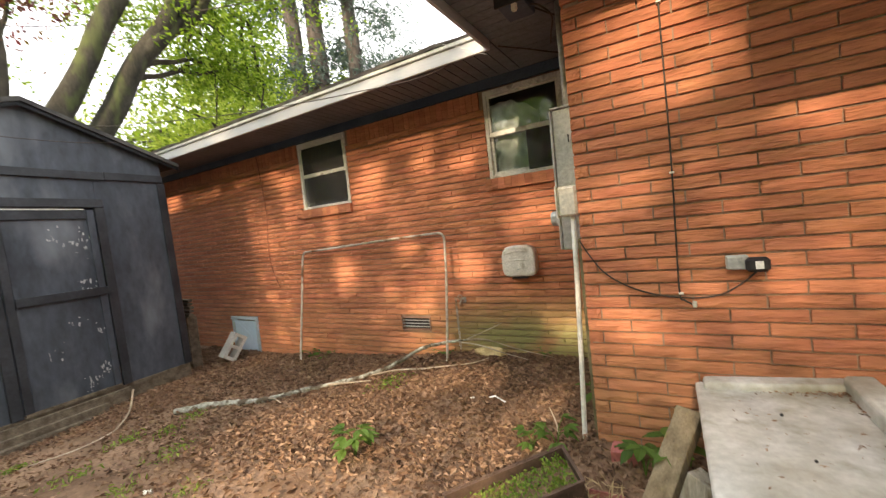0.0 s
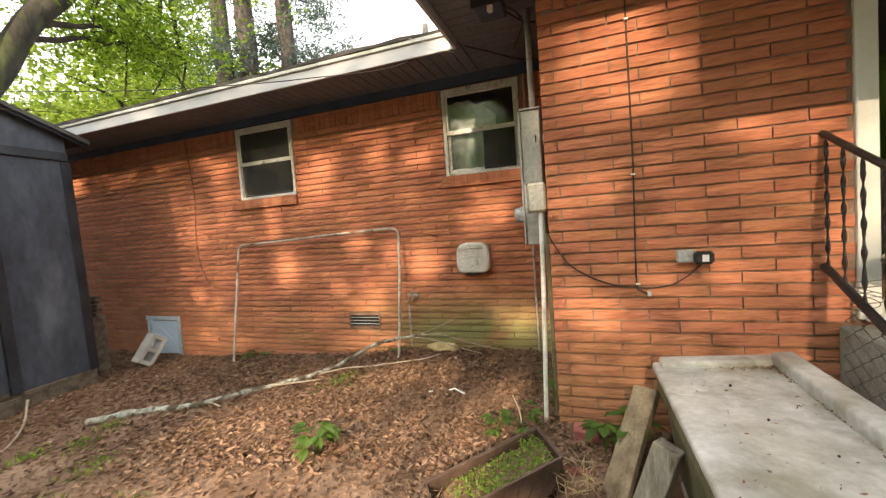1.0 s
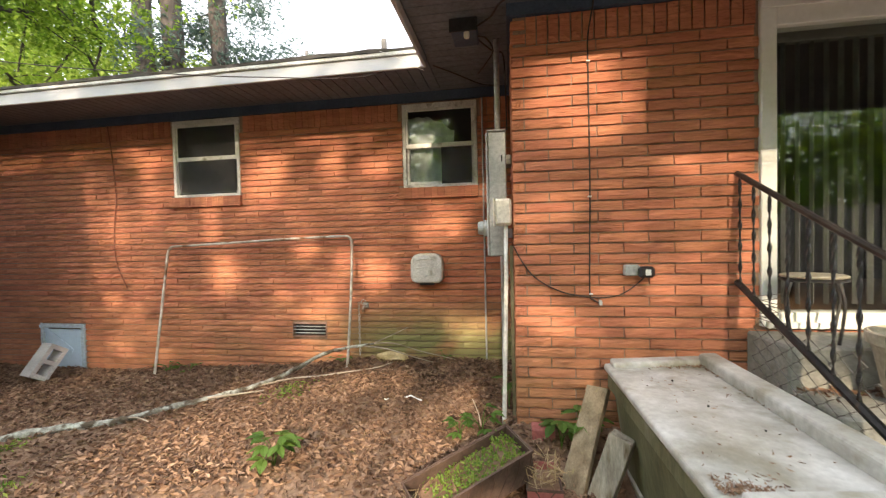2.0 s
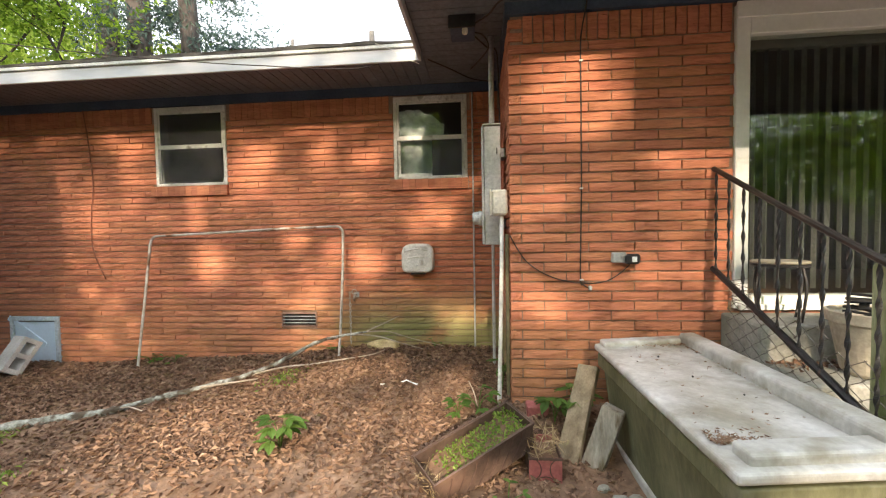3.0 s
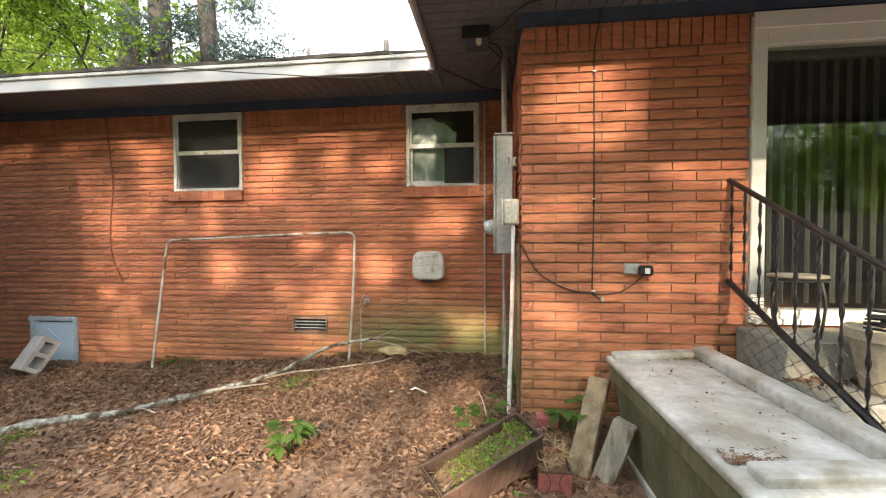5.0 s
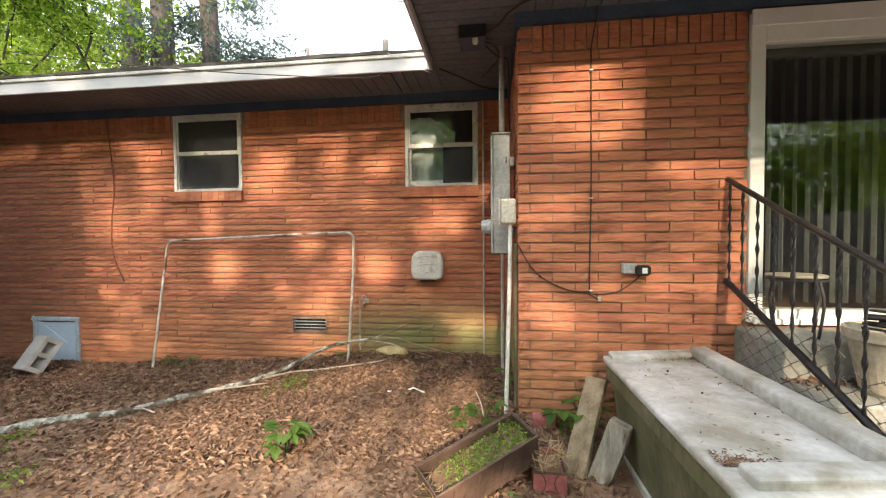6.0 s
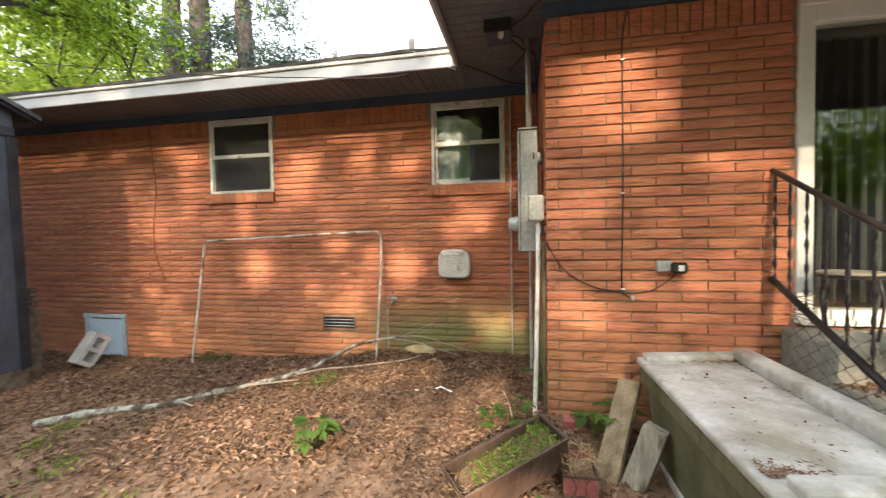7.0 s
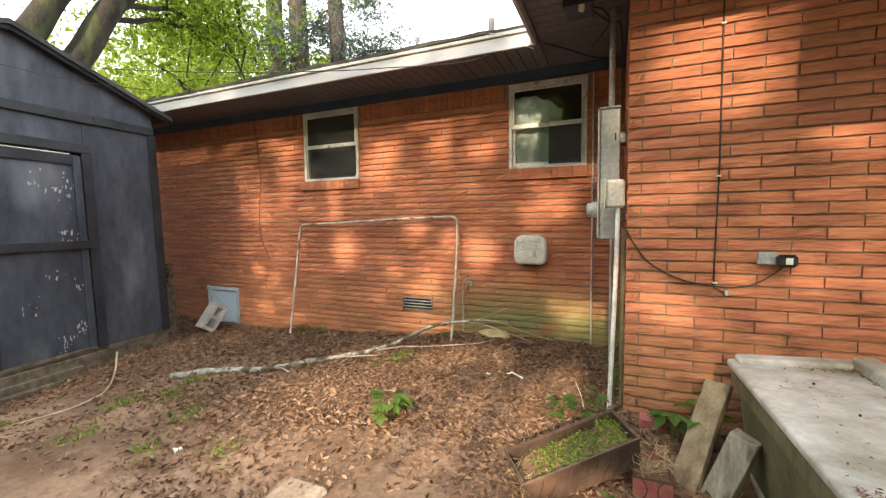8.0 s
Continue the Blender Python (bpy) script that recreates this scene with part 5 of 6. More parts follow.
def leaf_litter():
    rng = np.random.default_rng(17)
    pts = []
    while len(pts) < 76000:
        x, y = rng.uniform(-6.2, 1.35), 1.0 + 3.08 * rng.random() ** 0.8
        if (x > 0.06 and y > 2.68) or (x > 0.6 and 1.12 < y < 2.6):
            continue
        bare = noise.noise((x * 0.9 + 3, y * 1.1, 7)) + 0.25 * noise.noise((x * 3, y * 3, 2))
        w = 1.0 if y > 2.7 else 0.75 + 0.9 * bare
        if x < -3.0 and y < 2.6:
            w *= 0.75
        patch = ((x + 1.4) / 0.75) ** 2 + ((y - 1.75) / 0.55) ** 2      # trodden bare earth
        w *= 0.3 + 0.7 * min(1.0, max(0.0, patch - 0.35 + 0.5 * bare))
        mound = ((x + 1.42) / 0.3) ** 2 + ((y - 3.72) / 0.2) ** 2
        if mound < 1:
            w *= 0.3
        if rng.random() < w:
            pts.append((x, y, ground_z(x, y) + 0.006 + 0.022 * rng.random()))
    ob = leaf_cloud("leaf_litter", np.array(pts), 0.011 + 0.052 * rng.random(len(pts)) ** 2.2, LITTER, None, 0.5, rng=rng, flat=0.7)
    tagged(ob, "thick scatter of curled brown dead leaves", "leaf litter", kind="stuff")


leaf_litter()


# ---- shed ----
FELT = M("roofing_felt", (0.028, 0.028, 0.028), (0.075, 0.073, 0.07), 4, 0.95, bump=0.5, bscale=70)


def shed():
    s = thing("garden_shed", (-5.027, 3.099, -0.05), "faded blue-black wooden garden shed with low gable roof", "shed")
    turn, LEAN = radians(4.9), 0.02          # the frame leans a little
    u = Vector((math.sin(turn), -math.cos(turn), 0))
    nrm = Vector((math.cos(turn), math.sin(turn), 0))
    W, D = 2.50, 2.6

    def at(a, o, z):                          # a along the front, o outwards, z up
        return Vector((-5.027, 3.099, 0)) + u * (a + LEAN * z) + nrm * o + Vector((0, 0, z))
    frame_m = Matrix(((u.x, nrm.x, LEAN * u.x, -5.027), (u.y, nrm.y, LEAN * u.y, 3.099), (0, 0, 1, 0), (0, 0, 0, 1)))

    def put(name, material, *rows, bevel=0.0, label="", parent=s):
        bm = boxes(*rows, bevel=bevel)
        bmesh.ops.transform(bm, matrix=frame_m, verts=bm.verts[:])
        bmesh.ops.recalc_face_normals(bm, faces=bm.faces[:])
        return part(name, bm, material, parent, label)
    eave, peak = 2.655, 3.10
    # front panels of plywood with a gable top, split in sheets
    for a, b in ((0.0, 0.73), (1.63, 2.50)):
        put("wall_panel", SHEDPAINT, (a, b - 0.004, -0.02, 0.0, 0.08, 2.43))
    put("wall_panel", SHEDPAINT, (0.73, 1.626, -0.02, 0.0, 2.08, 2.43))
    bm = bmesh.new()
    for o in (0.0, -0.02):
        bm.faces.new([bm.verts.new(at(a, o, z)) for a, z in ((0, 2.432), (W, 2.432), (W, eave), (W / 2, peak), (0, eave))])
    part("gable", bm, SHEDPAINT, s)
    put("side_wall", SHEDPAINT, (0.0, 0.02, -D, -0.021, -0.05, eave))
    put("side_wall", SHEDPAINT, (W - 0.02, W, -D, -0.021, -0.05, eave))
    put("back_wall", SHEDPAINT, (0.0, W, -D - 0.02, -D, -0.05, eave))
    # trims
    put("gable_batten", SHEDTRIM, (0.0, 0.62, 0.001, 0.026, 2.392, 2.482), bevel=0.004)
    put("gable_batten", SHEDTRIM, (0.625, W, 0.001, 0.03, 2.387, 2.474), bevel=0.004)
    put("corner_board", SHEDTRIM, (-0.02, 0.07, 0.001, 0.022, 0.08, 2.386), bevel=0.004)
    put("corner_board", SHEDTRIM, (W - 0.07, W + 0.02, 0.001, 0.022, 0.08, 2.386), bevel=0.004)
    put("door_frame", SHEDTRIM, (0.675, 0.765, 0.001, 0.03, 0.08, 2.082), (1.595, 1.685, 0.001, 0.03, 0.08, 2.082), (0.675, 1.685, 0.001, 0.032, 2.084, 2.175), bevel=0.004)
    d = put("door", SHEDPAINT, (0.775, 1.585, -0.018, 0.004, 0.10, 2.055), label="flaking blue-black shed door")
    put("stile", SHEDPAINT, (0.777, 0.845, 0.005, 0.024, 0.11, 2.05), bevel=0.003, parent=d)
    put("stile", SHEDTRIM, (1.515, 1.583, 0.005, 0.024, 0.11, 2.05), bevel=0.003, parent=d)
    put("top_rail", SHEDTRIM, (0.847, 1.513, 0.005, 0.024, 1.96, 2.05), bevel=0.003, parent=d)
    put("middle_rail", SHEDTRIM, (0.73, 1.513, 0.025, 0.042, 1.125, 1.21), bevel=0.003, parent=d)
    put("weathered_lip", OLDWOOD, (0.78, 1.58, 0.005, 0.024, 0.075, 0.108), parent=d)
    # worn white flecks where the paint has gone
    rng = random.Random(5)
    for a, z, n in ((0.95, 1.72, 22), (1.18, 1.78, 8), (0.92, 1.26, 18), (0.88, 0.30, 16), (1.05, 0.2, 14), (1.23, 0.6, 6), (1.08, 0.85, 6), (0.88, 0.70, 10)):
        bm = bmesh.new()
        for _ in range(n):
            ca, cz, h, w = a + rng.gauss(0, 0.05), z + rng.gauss(0, 0.06), rng.uniform(0.004, 0.03), rng.uniform(0.002, 0.012)
            q = [(ca + w * math.cos(t) * rng.uniform(0.5, 1.2), cz + h * math.sin(t) * rng.uniform(0.5, 1.2)) for t in np.linspace(0, 2 * math.pi, 7)[:-1]]
            bm.faces.new([bm.verts.new(at(x, 0.0052, y)) for x, y in q])
        ob = part("bare_patch", bm, M("bare_primer", (0.30, 0.31, 0.32), (0.45, 0.46, 0.47), 12, 0.8), d, "pale bare spots in the flaking paint")
        ob["kind"] = "stuff"
    put("white_strip", PVC, (0.86, 1.53, 0.004, 0.018, 2.058, 2.068), label="white strip along the door top")
    # base boards
    put("base_board", OLDWOOD, (0.0, W, -0.03, 0.008, -0.10, 0.078), bevel=0.004, label="unpainted weathered base board")
    put("base_board", OLDWOOD, (0.70, W, 0.010, 0.045, -0.14, 0.045), bevel=0.004, label="unpainted weathered base board")
    put("ramp_board", OLDWOOD, (0.95, W, 0.046, 0.085, -0.20, -0.035), bevel=0.006, label="unpainted weathered base board")
    put("ramp_board", OLDWOOD, (1.15, W, 0.086, 0.15, -0.26, -0.105), bevel=0.006, label="unpainted weathered base board")
    # roof
    for sgn in (0, 1):
        bm = bmesh.new()
        a0, a1 = (-0.19, W / 2) if not sgn else (W + 0.19, W / 2)
        z0, z1 = eave - 0.19 * (peak - eave) / (W / 2), peak
        vs = []
        for o in (0.10, -D - 0.1):
            for dz in (0.005, 0.05):
                vs.append((at(a0, o, z0 + dz), at(a1, o, z1 + dz)))
        v = [[bm.verts.new(q) for q in p] for p in vs]
        for p, q in ((0, 1), (1, 3), (3, 2), (2, 0)):
            bm.faces.new((v[p][0], v[p][1], v[q][1], v[q][0]))
        bm.faces.new((v[0][0], v[1][0], v[3][0], v[2][0])); bm.faces.new((v[0][1], v[1][1], v[3][1], v[2][1]))
        bmesh.ops.recalc_face_normals(bm, faces=bm.faces[:])
        part("roof_slope", bm, FELT, s, "dark felt roof slope")
        bm = bmesh.new()
        q = [bm.verts.new(p) for p in (at(a0, 0.08, z0 - 0.035), at(a1, 0.08, z1 - 0.035), at(a1, 0.08, z1 + 0.003), at(a0, 0.08, z0 + 0.003))]
        f = bm.faces.new(q)
        bmesh.ops.solidify(bm, geom=[f], thickness=0.018)
        part("rake_board", bm, SHEDTRIM, s)
    wire("overhead_wire", [at(2.4, 0.12, 2.72), at(1.0, 0.13, 2.74), at(0.2, 0.3, 2.83)], 0.004, CABLE, "thin wire strung across the shed gable")


shed()
# boards stacked in the gap behind the shed
for i in range(5):
    bm = boxes((-5.62, -5.27, 3.30, 3.36, 0.62 + 0.05 * i, 0.655 + 0.05 * i))
    bmesh.ops.rotate(bm, verts=bm.verts[:], cent=(-5.4, 3.3, 0.7), matrix=Matrix.Rotation(radians(4 * (i % 3) - 4), 3, "Z"))
    tagged(part("stacked_board", bm, OLDWOOD), "weathered board stacked beside the shed", "board", group="stacked boards")
bm = boxes((-5.60, -5.30, 3.27, 3.40, -0.14, 0.615))
tagged(part("board_stand", bm, OLDWOOD), "rough timber stand holding the stacked boards", "stand")
tagged(part("flat_board", boxes((-4.74, -4.46, 2.72, 2.98, -0.16, -0.088), bevel=0.01), OLDWOOD), "flat weathered board sunk in earth beside the shed", "board")

# vent pipes on the roof
for x, z0, z1, r in ((-2.50, 3.35, 3.83, 0.022), (-1.46, 3.35, 3.87, 0.038)):
    tagged(part("roof_vent_pipe", lathe(bmesh.new(), [(r * 2.6, 0), (r * 1.3, 0.06), (r, 0.08), (r, z1 - z0 - 0.05), (r * 0.9, z1 - z0)], (x, 5.0, z0), 14), OLDPIPE), "grey plumbing vent pipe standing on the roof", "vent pipe", group="roof vents")

# overhead cables
wire("service_cable", [(-9.5, 3.0, 4.05), (-6.6, 3.2, 3.48), (-4.52, 3.27, 3.126), (-3.49, 3.28, 2.968), (-3.0, 3.28, 2.902), (-2.38, 3.28, 2.824), (-1.87, 3.29, 2.776), (-1.55, 3.31, 2.748), (-1.2, 3.33, 2.735), (-1.0, 3.40, 2.79), (-0.95, 3.46, 2.846)], 0.0045, CABLE, "black service cable hanging over the roof", "cable")
wire("service_cable", [(-16, -1.0, 7.6), (-10, 2.6, 5.9), (-7.0, 5.0, 6.0), (-3.0, 8.0, 6.9)], 0.009, CABLE, "black service cable between the trees", "cable")


# ---- trees ----
def limbs(bm, start, end, r0, r1, sag, rng, n=8, sides=8):
    a, b = Vector(start), Vector(end)
    pts = []
    for i in range(n + 1):
        t = i / n
        p = a.lerp(b, t) + Vector((0, 0, sag * math.sin(math.pi * t)))
        p += Vector((rng.uniform(-1, 1), rng.uniform(-1, 1), rng.uniform(-0.6, 0.6))) * 0.03 * (b - a).length * (0 < i < n)
        pts.append(p)
    pts = smooth_path(pts, 3)
    tube(bm, pts, [r0 + (r1 - r0) * i / len(pts) for i in range(len(pts))], sides)
    return pts


def tree(label, trunk_line, radii, branch_ends, material, leaf_mat, leaves, leaf_size, clump, seed, keep=None, sides=14, shape=0.5, extra=()):
    """Trunk along a line, limbs to the given ends, twigs round the limbs, and clumps of leaves at the twig ends."""
    t = thing("tree", trunk_line[0], label, "tree")
    rng, nrng = random.Random(seed), np.random.default_rng(seed)
    bm = bmesh.new()
    pts = smooth_path(trunk_line, 6)
    rad = []
    for i in range(len(pts)):
        q = i / (len(pts) - 1) * (len(radii) - 1)
        k = min(int(q), len(radii) - 2)
        rad.append(radii[k] + (radii[k + 1] - radii[k]) * (q - k))
    tube(bm, pts, rad, sides)
    for v in bm.verts:
        v.co += Vector((noise.noise(v.co * 1.7), noise.noise(v.co * 1.7 + Vector((9, 0, 0))), 0)) * 0.05
    part("trunk", bm, material, t, smooth=True)
    ends = []
    for (k, end, r) in branch_ends:
        b = bmesh.new()
        line = limbs(b, pts[min(k, len(pts) - 1)], end, r, r * 0.25, 0.25, rng)
        part("limb", b, material if r > 0.09 else TWIGB, t, smooth=True)
        tw = bmesh.new()
        for _ in range(9):
            s = line[rng.randrange(len(line) // 3, len(line))]
            e = s + Vector((rng.gauss(0, 1), rng.gauss(0, 1), rng.gauss(-0.1, 0.6))) * clump * 1.1
            limbs(tw, s, e, r * 0.22, r * 0.07, 0.05, rng, 4, 5)
            ends.append(e); ends.append(s.lerp(e, 0.6))
        part("twig_spray", tw, TWIGB, t)["kind"] = "stuff"
        ends += line[len(line) // 2:]
    ends += [Vector(q) for q in extra]
    idx = nrng.integers(0, len(ends), leaves)
    c = np.array([tuple(e) for e in ends])[idx]
    # feathery sprays: leaves line up along drooping twigs, leaving gaps
    subs = nrng.normal(size=(len(ends), 9, 3)) * clump * (0.8, 0.8, 0.5)
    ways = nrng.normal(size=(len(ends), 9, 3)) * (1, 1, 0.45) - (0, 0, 0.25)
    ways /= np.linalg.norm(ways, axis=2)[:, :, None]
    k = nrng.integers(0, 9, leaves)
    run = nrng.uniform(-0.55, 0.55, (leaves, 1)) * clump
    c = c + subs[idx, k] + ways[idx, k] * run + nrng.normal(size=(leaves, 3)) * clump * (0.10, 0.10, 0.05)
    if keep is not None:
        c = c[keep(c, nrng)]
    leaf_cloud("crown", c, nrng.uniform(leaf_size * 0.6, leaf_size * 1.3, len(c)), leaf_mat, t, shape, droop=0.25, rng=nrng)
    return t


SPRIGS = [(-9.3, 3.1, 5.0), (-9.3, 4.1, 5.0), (-9.3, 5.2, 5.5), (-9.3, 5.4, 6.0), (-9.4, 4.9, 6.6)]
# two leaning hardwoods behind the shed, one trunk at the edge
tree("leaning hardwood tree with mossy bark and light spring leaves", [(-9.2, 1.2, -0.1), (-8.55, 2.2, 2.0), (-8.0, 3.17, 4.06), (-7.62, 3.86, 5.75), (-7.2, 4.6, 7.6), (-6.9, 5.2, 9.2)], [0.24, 0.21, 0.19, 0.17, 0.14, 0.07],
     [(20, (-6.2, 6.2, 9.4), 0.10), (24, (-7.6, 7.2, 10.0), 0.10), (26, (-9.5, 5.0, 10.2), 0.09), (15, (-10.5, 5.5, 7.6), 0.08), (22, (-9.2, 2.2, 9.0), 0.08)],
     BARK, LEAF_NEAR, 9500, 0.098, 0.6, 31, extra=SPRIGS)
FORKED = tree("forked leaning hardwood tree with light spring leaves", [(-9.0, 2.1, -0.1), (-8.5, 2.9, 2.0), (-7.95, 3.75, 3.93), (-7.62, 4.2, 5.0), (-7.3, 4.66, 5.9), (-6.9, 5.3, 7.4)], [0.23, 0.20, 0.18, 0.17, 0.13, 0.07],
     [(18, (-6.4, 6.6, 7.3), 0.15), (18, (-8.6, 7.2, 7.3), 0.09), (20, (-6.0, 7.4, 9.0), 0.09), (15, (-9.2, 7.6, 6.1), 0.06), (24, (-6.6, 6.4, 9.6), 0.08), (17, (-9.6, 8.0, 6.4), 0.06)],
     BARK, LEAF_NEAR, 16500, 0.105, 0.65, 32,
     extra=[(-6.5, 7.2, 6.7), (-7.2, 7.2, 6.6), (-7.6, 7.2, 7.1), (-8.4, 7.2, 7.4), (-7.3, 7.1, 6.4)])
tree("purple-leaved tree with a dark straight trunk", [(-8.3, 2.35, -0.1), (-8.25, 2.40, 2.5), (-8.15, 2.50, 4.4), (-8.1, 2.55, 7.0), (-8.2, 2.5, 9.0)], [0.17, 0.15, 0.14, 0.11, 0.06],
     [(12, (-8.9, 3.2, 6.6), 0.05), (14, (-9.2, 1.8, 7.0), 0.05)], TWIGB, LEAF_RED, 1500, 0.11, 0.45, 33)

# bare dark boughs hanging from the forked tree
for line in ([(-8.6, 7.2, 7.3), (-9.0, 7.4, 6.7), (-9.7, 8.0, 6.1), (-10.2, 8.0, 5.5), (-10.6, 8.0, 5.2)], [(-9.2, 7.6, 6.1), (-9.3, 7.9, 5.75), (-9.05, 8.0, 5.15)],
             [(-8.9, 6.6, 7.4), (-9.75, 7.2, 7.0), (-9.95, 7.2, 6.1), (-10.2, 7.2, 5.1)], [(-9.9, 7.2, 7.1), (-9.0, 7.2, 6.25), (-8.2, 7.2, 5.6)], [(-8.0, 6.9, 6.9), (-8.25, 7.2, 6.0), (-8.1, 7.2, 5.5), (-8.3, 7.2, 4.95)]):
    bm = bmesh.new()
    q = smooth_path(line, 6)
    tube(bm, q, [0.05 * (1 - 0.7 * i / len(q)) for i in range(len(q))], 6)
    part("hanging_bough", bm, TWIGB, FORKED)

# pines behind the house
for i, (x, y, r) in enumerate(((-10.7, 10.75, 0.30), (-10.05, 11.15, 0.33), (-9.0, 11.85, 0.28))):
    rng = random.Random(50 + i)
    ends = []
    for k in range(9):
        a, z = rng.uniform(0, 6.28), rng.randrange(10, 25)
        L = rng.uniform(1.4, 2.8)
        ends.append((z, (x + L * math.cos(a), y + L * math.sin(a), z * 0.72 - 0.5 + rng.uniform(-0.6, 0.6)), 0.05))
    spray = [(x + 0.5 + 1.4 * rng.random(), y + rng.uniform(-0.4, 0.4), 6.8 + 2.4 * rng.random()) for _ in range(26)] if i == 2 else [(x - 0.8 + 1.8 * rng.random(), y, 7.0 + 2.6 * rng.random()) for _ in range(8)]
    tree("tall straight pine tree with grey bark", [(x, y, -0.1), (x + 0.05, y, 4), (x, y + 0.05, 8), (x - 0.1, y, 13), (x - 0.05, y, 18)], [r * 1.15, r, r * 0.9, r * 0.7, r * 0.4], ends, PINEBARK, LEAF_PINE, 11000, 0.20, 0.5, 60 + i, sides=12, shape=0.2, extra=spray)

# leafy trees further off
for i, (x, y, h, k) in enumerate(((-17.5, 9.5, 7.5, 11000), (-14, 13.5, 9, 22000), (-19, 14, 12, 20000), (-12.5, 17, 8.5, 18000))):
    rng = random.Random(70 + i)
    ends = [(rng.randrange(8, 22), (x + rng.gauss(0, 2.2), y + rng.gauss(0, 2.2), h * rng.uniform(0.45, 1.0)), 0.08) for _ in range(9)]
    tree("far broad-leaved tree in fresh yellow-green leaf", [(x, y, -0.1), (x + 0.1, y, h * 0.3), (x - 0.2, y + 0.2, h * 0.6), (x, y, h * 0.9)], [0.25, 0.2, 0.14, 0.05], ends, BARK, LEAF_FAR, int(k * 0.75), 0.20, 1.0, 80 + i, sides=8)

# ---- unseen, behind the camera: board fence and trees added to shade the walls and show in the glass ----
def sun_gaps():
    """Openings cut in the added canopy to place sun patches, by the places on the walls that the sun reaches: centre x,
    z and half sizes.
    """
    back = [(-2.51, 2.05, 0.24, 0.34), (-4.05, 2.25, 0.16, 0.22), (-3.26, 1.52, 0.15, 0.22), (-3.10, 1.05, 0.28, 0.22), (-2.10, 1.32, 0.18, 0.16), (-1.72, 1.15, 0.09, 0.15),
            (-1.33, 1.02, 0.20, 0.22), (-0.38, 0.40, 0.36, 0.26), (-0.58, 1.50, 0.26, 0.22), (-1.95, 2.45, 0.30, 0.06), (-1.30, 2.10, 0.20, 0.13), (-6.95, 2.40, 0.36, 0.24), (-0.78, 2.42, 0.20, 0.24), (-2.0, 0.15, 0.5, 0.10)]
    front = [(0.50, 2.18, 0.44, 0.36), (1.15, 1.79, 0.36, 0.06), (0.30, 1.55, 0.22, 0.10), (0.3, 0.85, 0.22, 0.12), (1.90, 1.40, 0.30, 0.30), (2.45, 1.35, 0.5, 0.40), (1.9, 0.85, 0.5, 0.20)]
    low = [(-1.4, 1.8, 0.7, 0.25), (-2.2, 2.3, 0.6, 0.15), (-1.0, 2.4, 0.6, 0.2), (-1.2, 3.6, 0.4, 0.14), (-0.2, 2.0, 0.3, 0.1), (0.85, 2.15, 0.28, 0.16)]
    return back, front, low


def canopy_keep(c, rng):
    """Which leaves stay: none in the gaps that the sun comes through."""
    ray = -np.array(sun_from)
    back, front, low = sun_gaps()
    ok = np.ones(len(c), bool)

    def thin(plane, axis, rows, vert):
        s = (plane - c[:, axis]) / ray[axis]
        p = c + s[:, None] * ray
        for x, v, rx, rv in rows:
            d = ((p[:, 0] - x) / rx) ** 2 + ((p[:, vert] - v) / rv) ** 2
            ok[(d < 0.85 + rng.normal(size=len(c)) * 0.6)] = False
    p = c + ((FRONT_Y - c[:, 1]) / ray[1])[:, None] * ray      # airier before the projecting wall
    airy = (p[:, 0] > 0.0) & (p[:, 0] < 1.6) & (p[:, 2] > 0.1) & (p[:, 2] < 2.6) & (rng.random(len(c)) < np.where(p[:, 2] < 1.8, np.where(p[:, 0] > 0.75, 0.03, 0.15), 0.15))
    ok[airy] = False
    p = c + ((0.05 - c[:, 2]) / ray[2])[:, None] * ray
    airy = (p[:, 0] > -2.7) & (p[:, 0] < -0.2) & (p[:, 1] > 1.3) & (p[:, 1] < 3.6) & (rng.random(len(c)) < 0.88)
    ok[airy] = False
    p = c + ((BACK_Y - c[:, 1]) / ray[1])[:, None] * ray       # thin over the foot of the long wall, close over its far end
    airy = (p[:, 0] > -7.0) & (p[:, 0] < -1.6) & (p[:, 2] > 0.0) & (p[:, 2] < np.where(p[:, 0] < -3.9, 1.8, 0.95)) & (rng.random(len(c)) < 0.45)
    ok[airy] = False
    f = c + ((FRONT_Y - c[:, 1]) / ray[1])[:, None] * ray
    close = ((p[:, 0] < -3.2) & (p[:, 2] > 2.0)) | ((f[:, 0] > 0.4) & (f[:, 0] < 1.7) & (f[:, 2] > -0.5) & (f[:, 2] < 0.12))
    ok[(rng.random(len(c)) < 0.33) & ~close] = False
    thin(BACK_Y, 1, back, 2)
    thin(FRONT_Y, 1, front, 2)
    s = (0.05 - c[:, 2]) / ray[2]
    p = c + s[:, None] * ray
    for x, y, rx, ry in low:
        d = ((p[:, 0] - x) / rx) ** 2 + ((p[:, 1] - y) / (ry * 2.2)) ** 2
        ok[d < 1.0 + rng.normal(size=len(c)) * 0.3] = False
    return ok


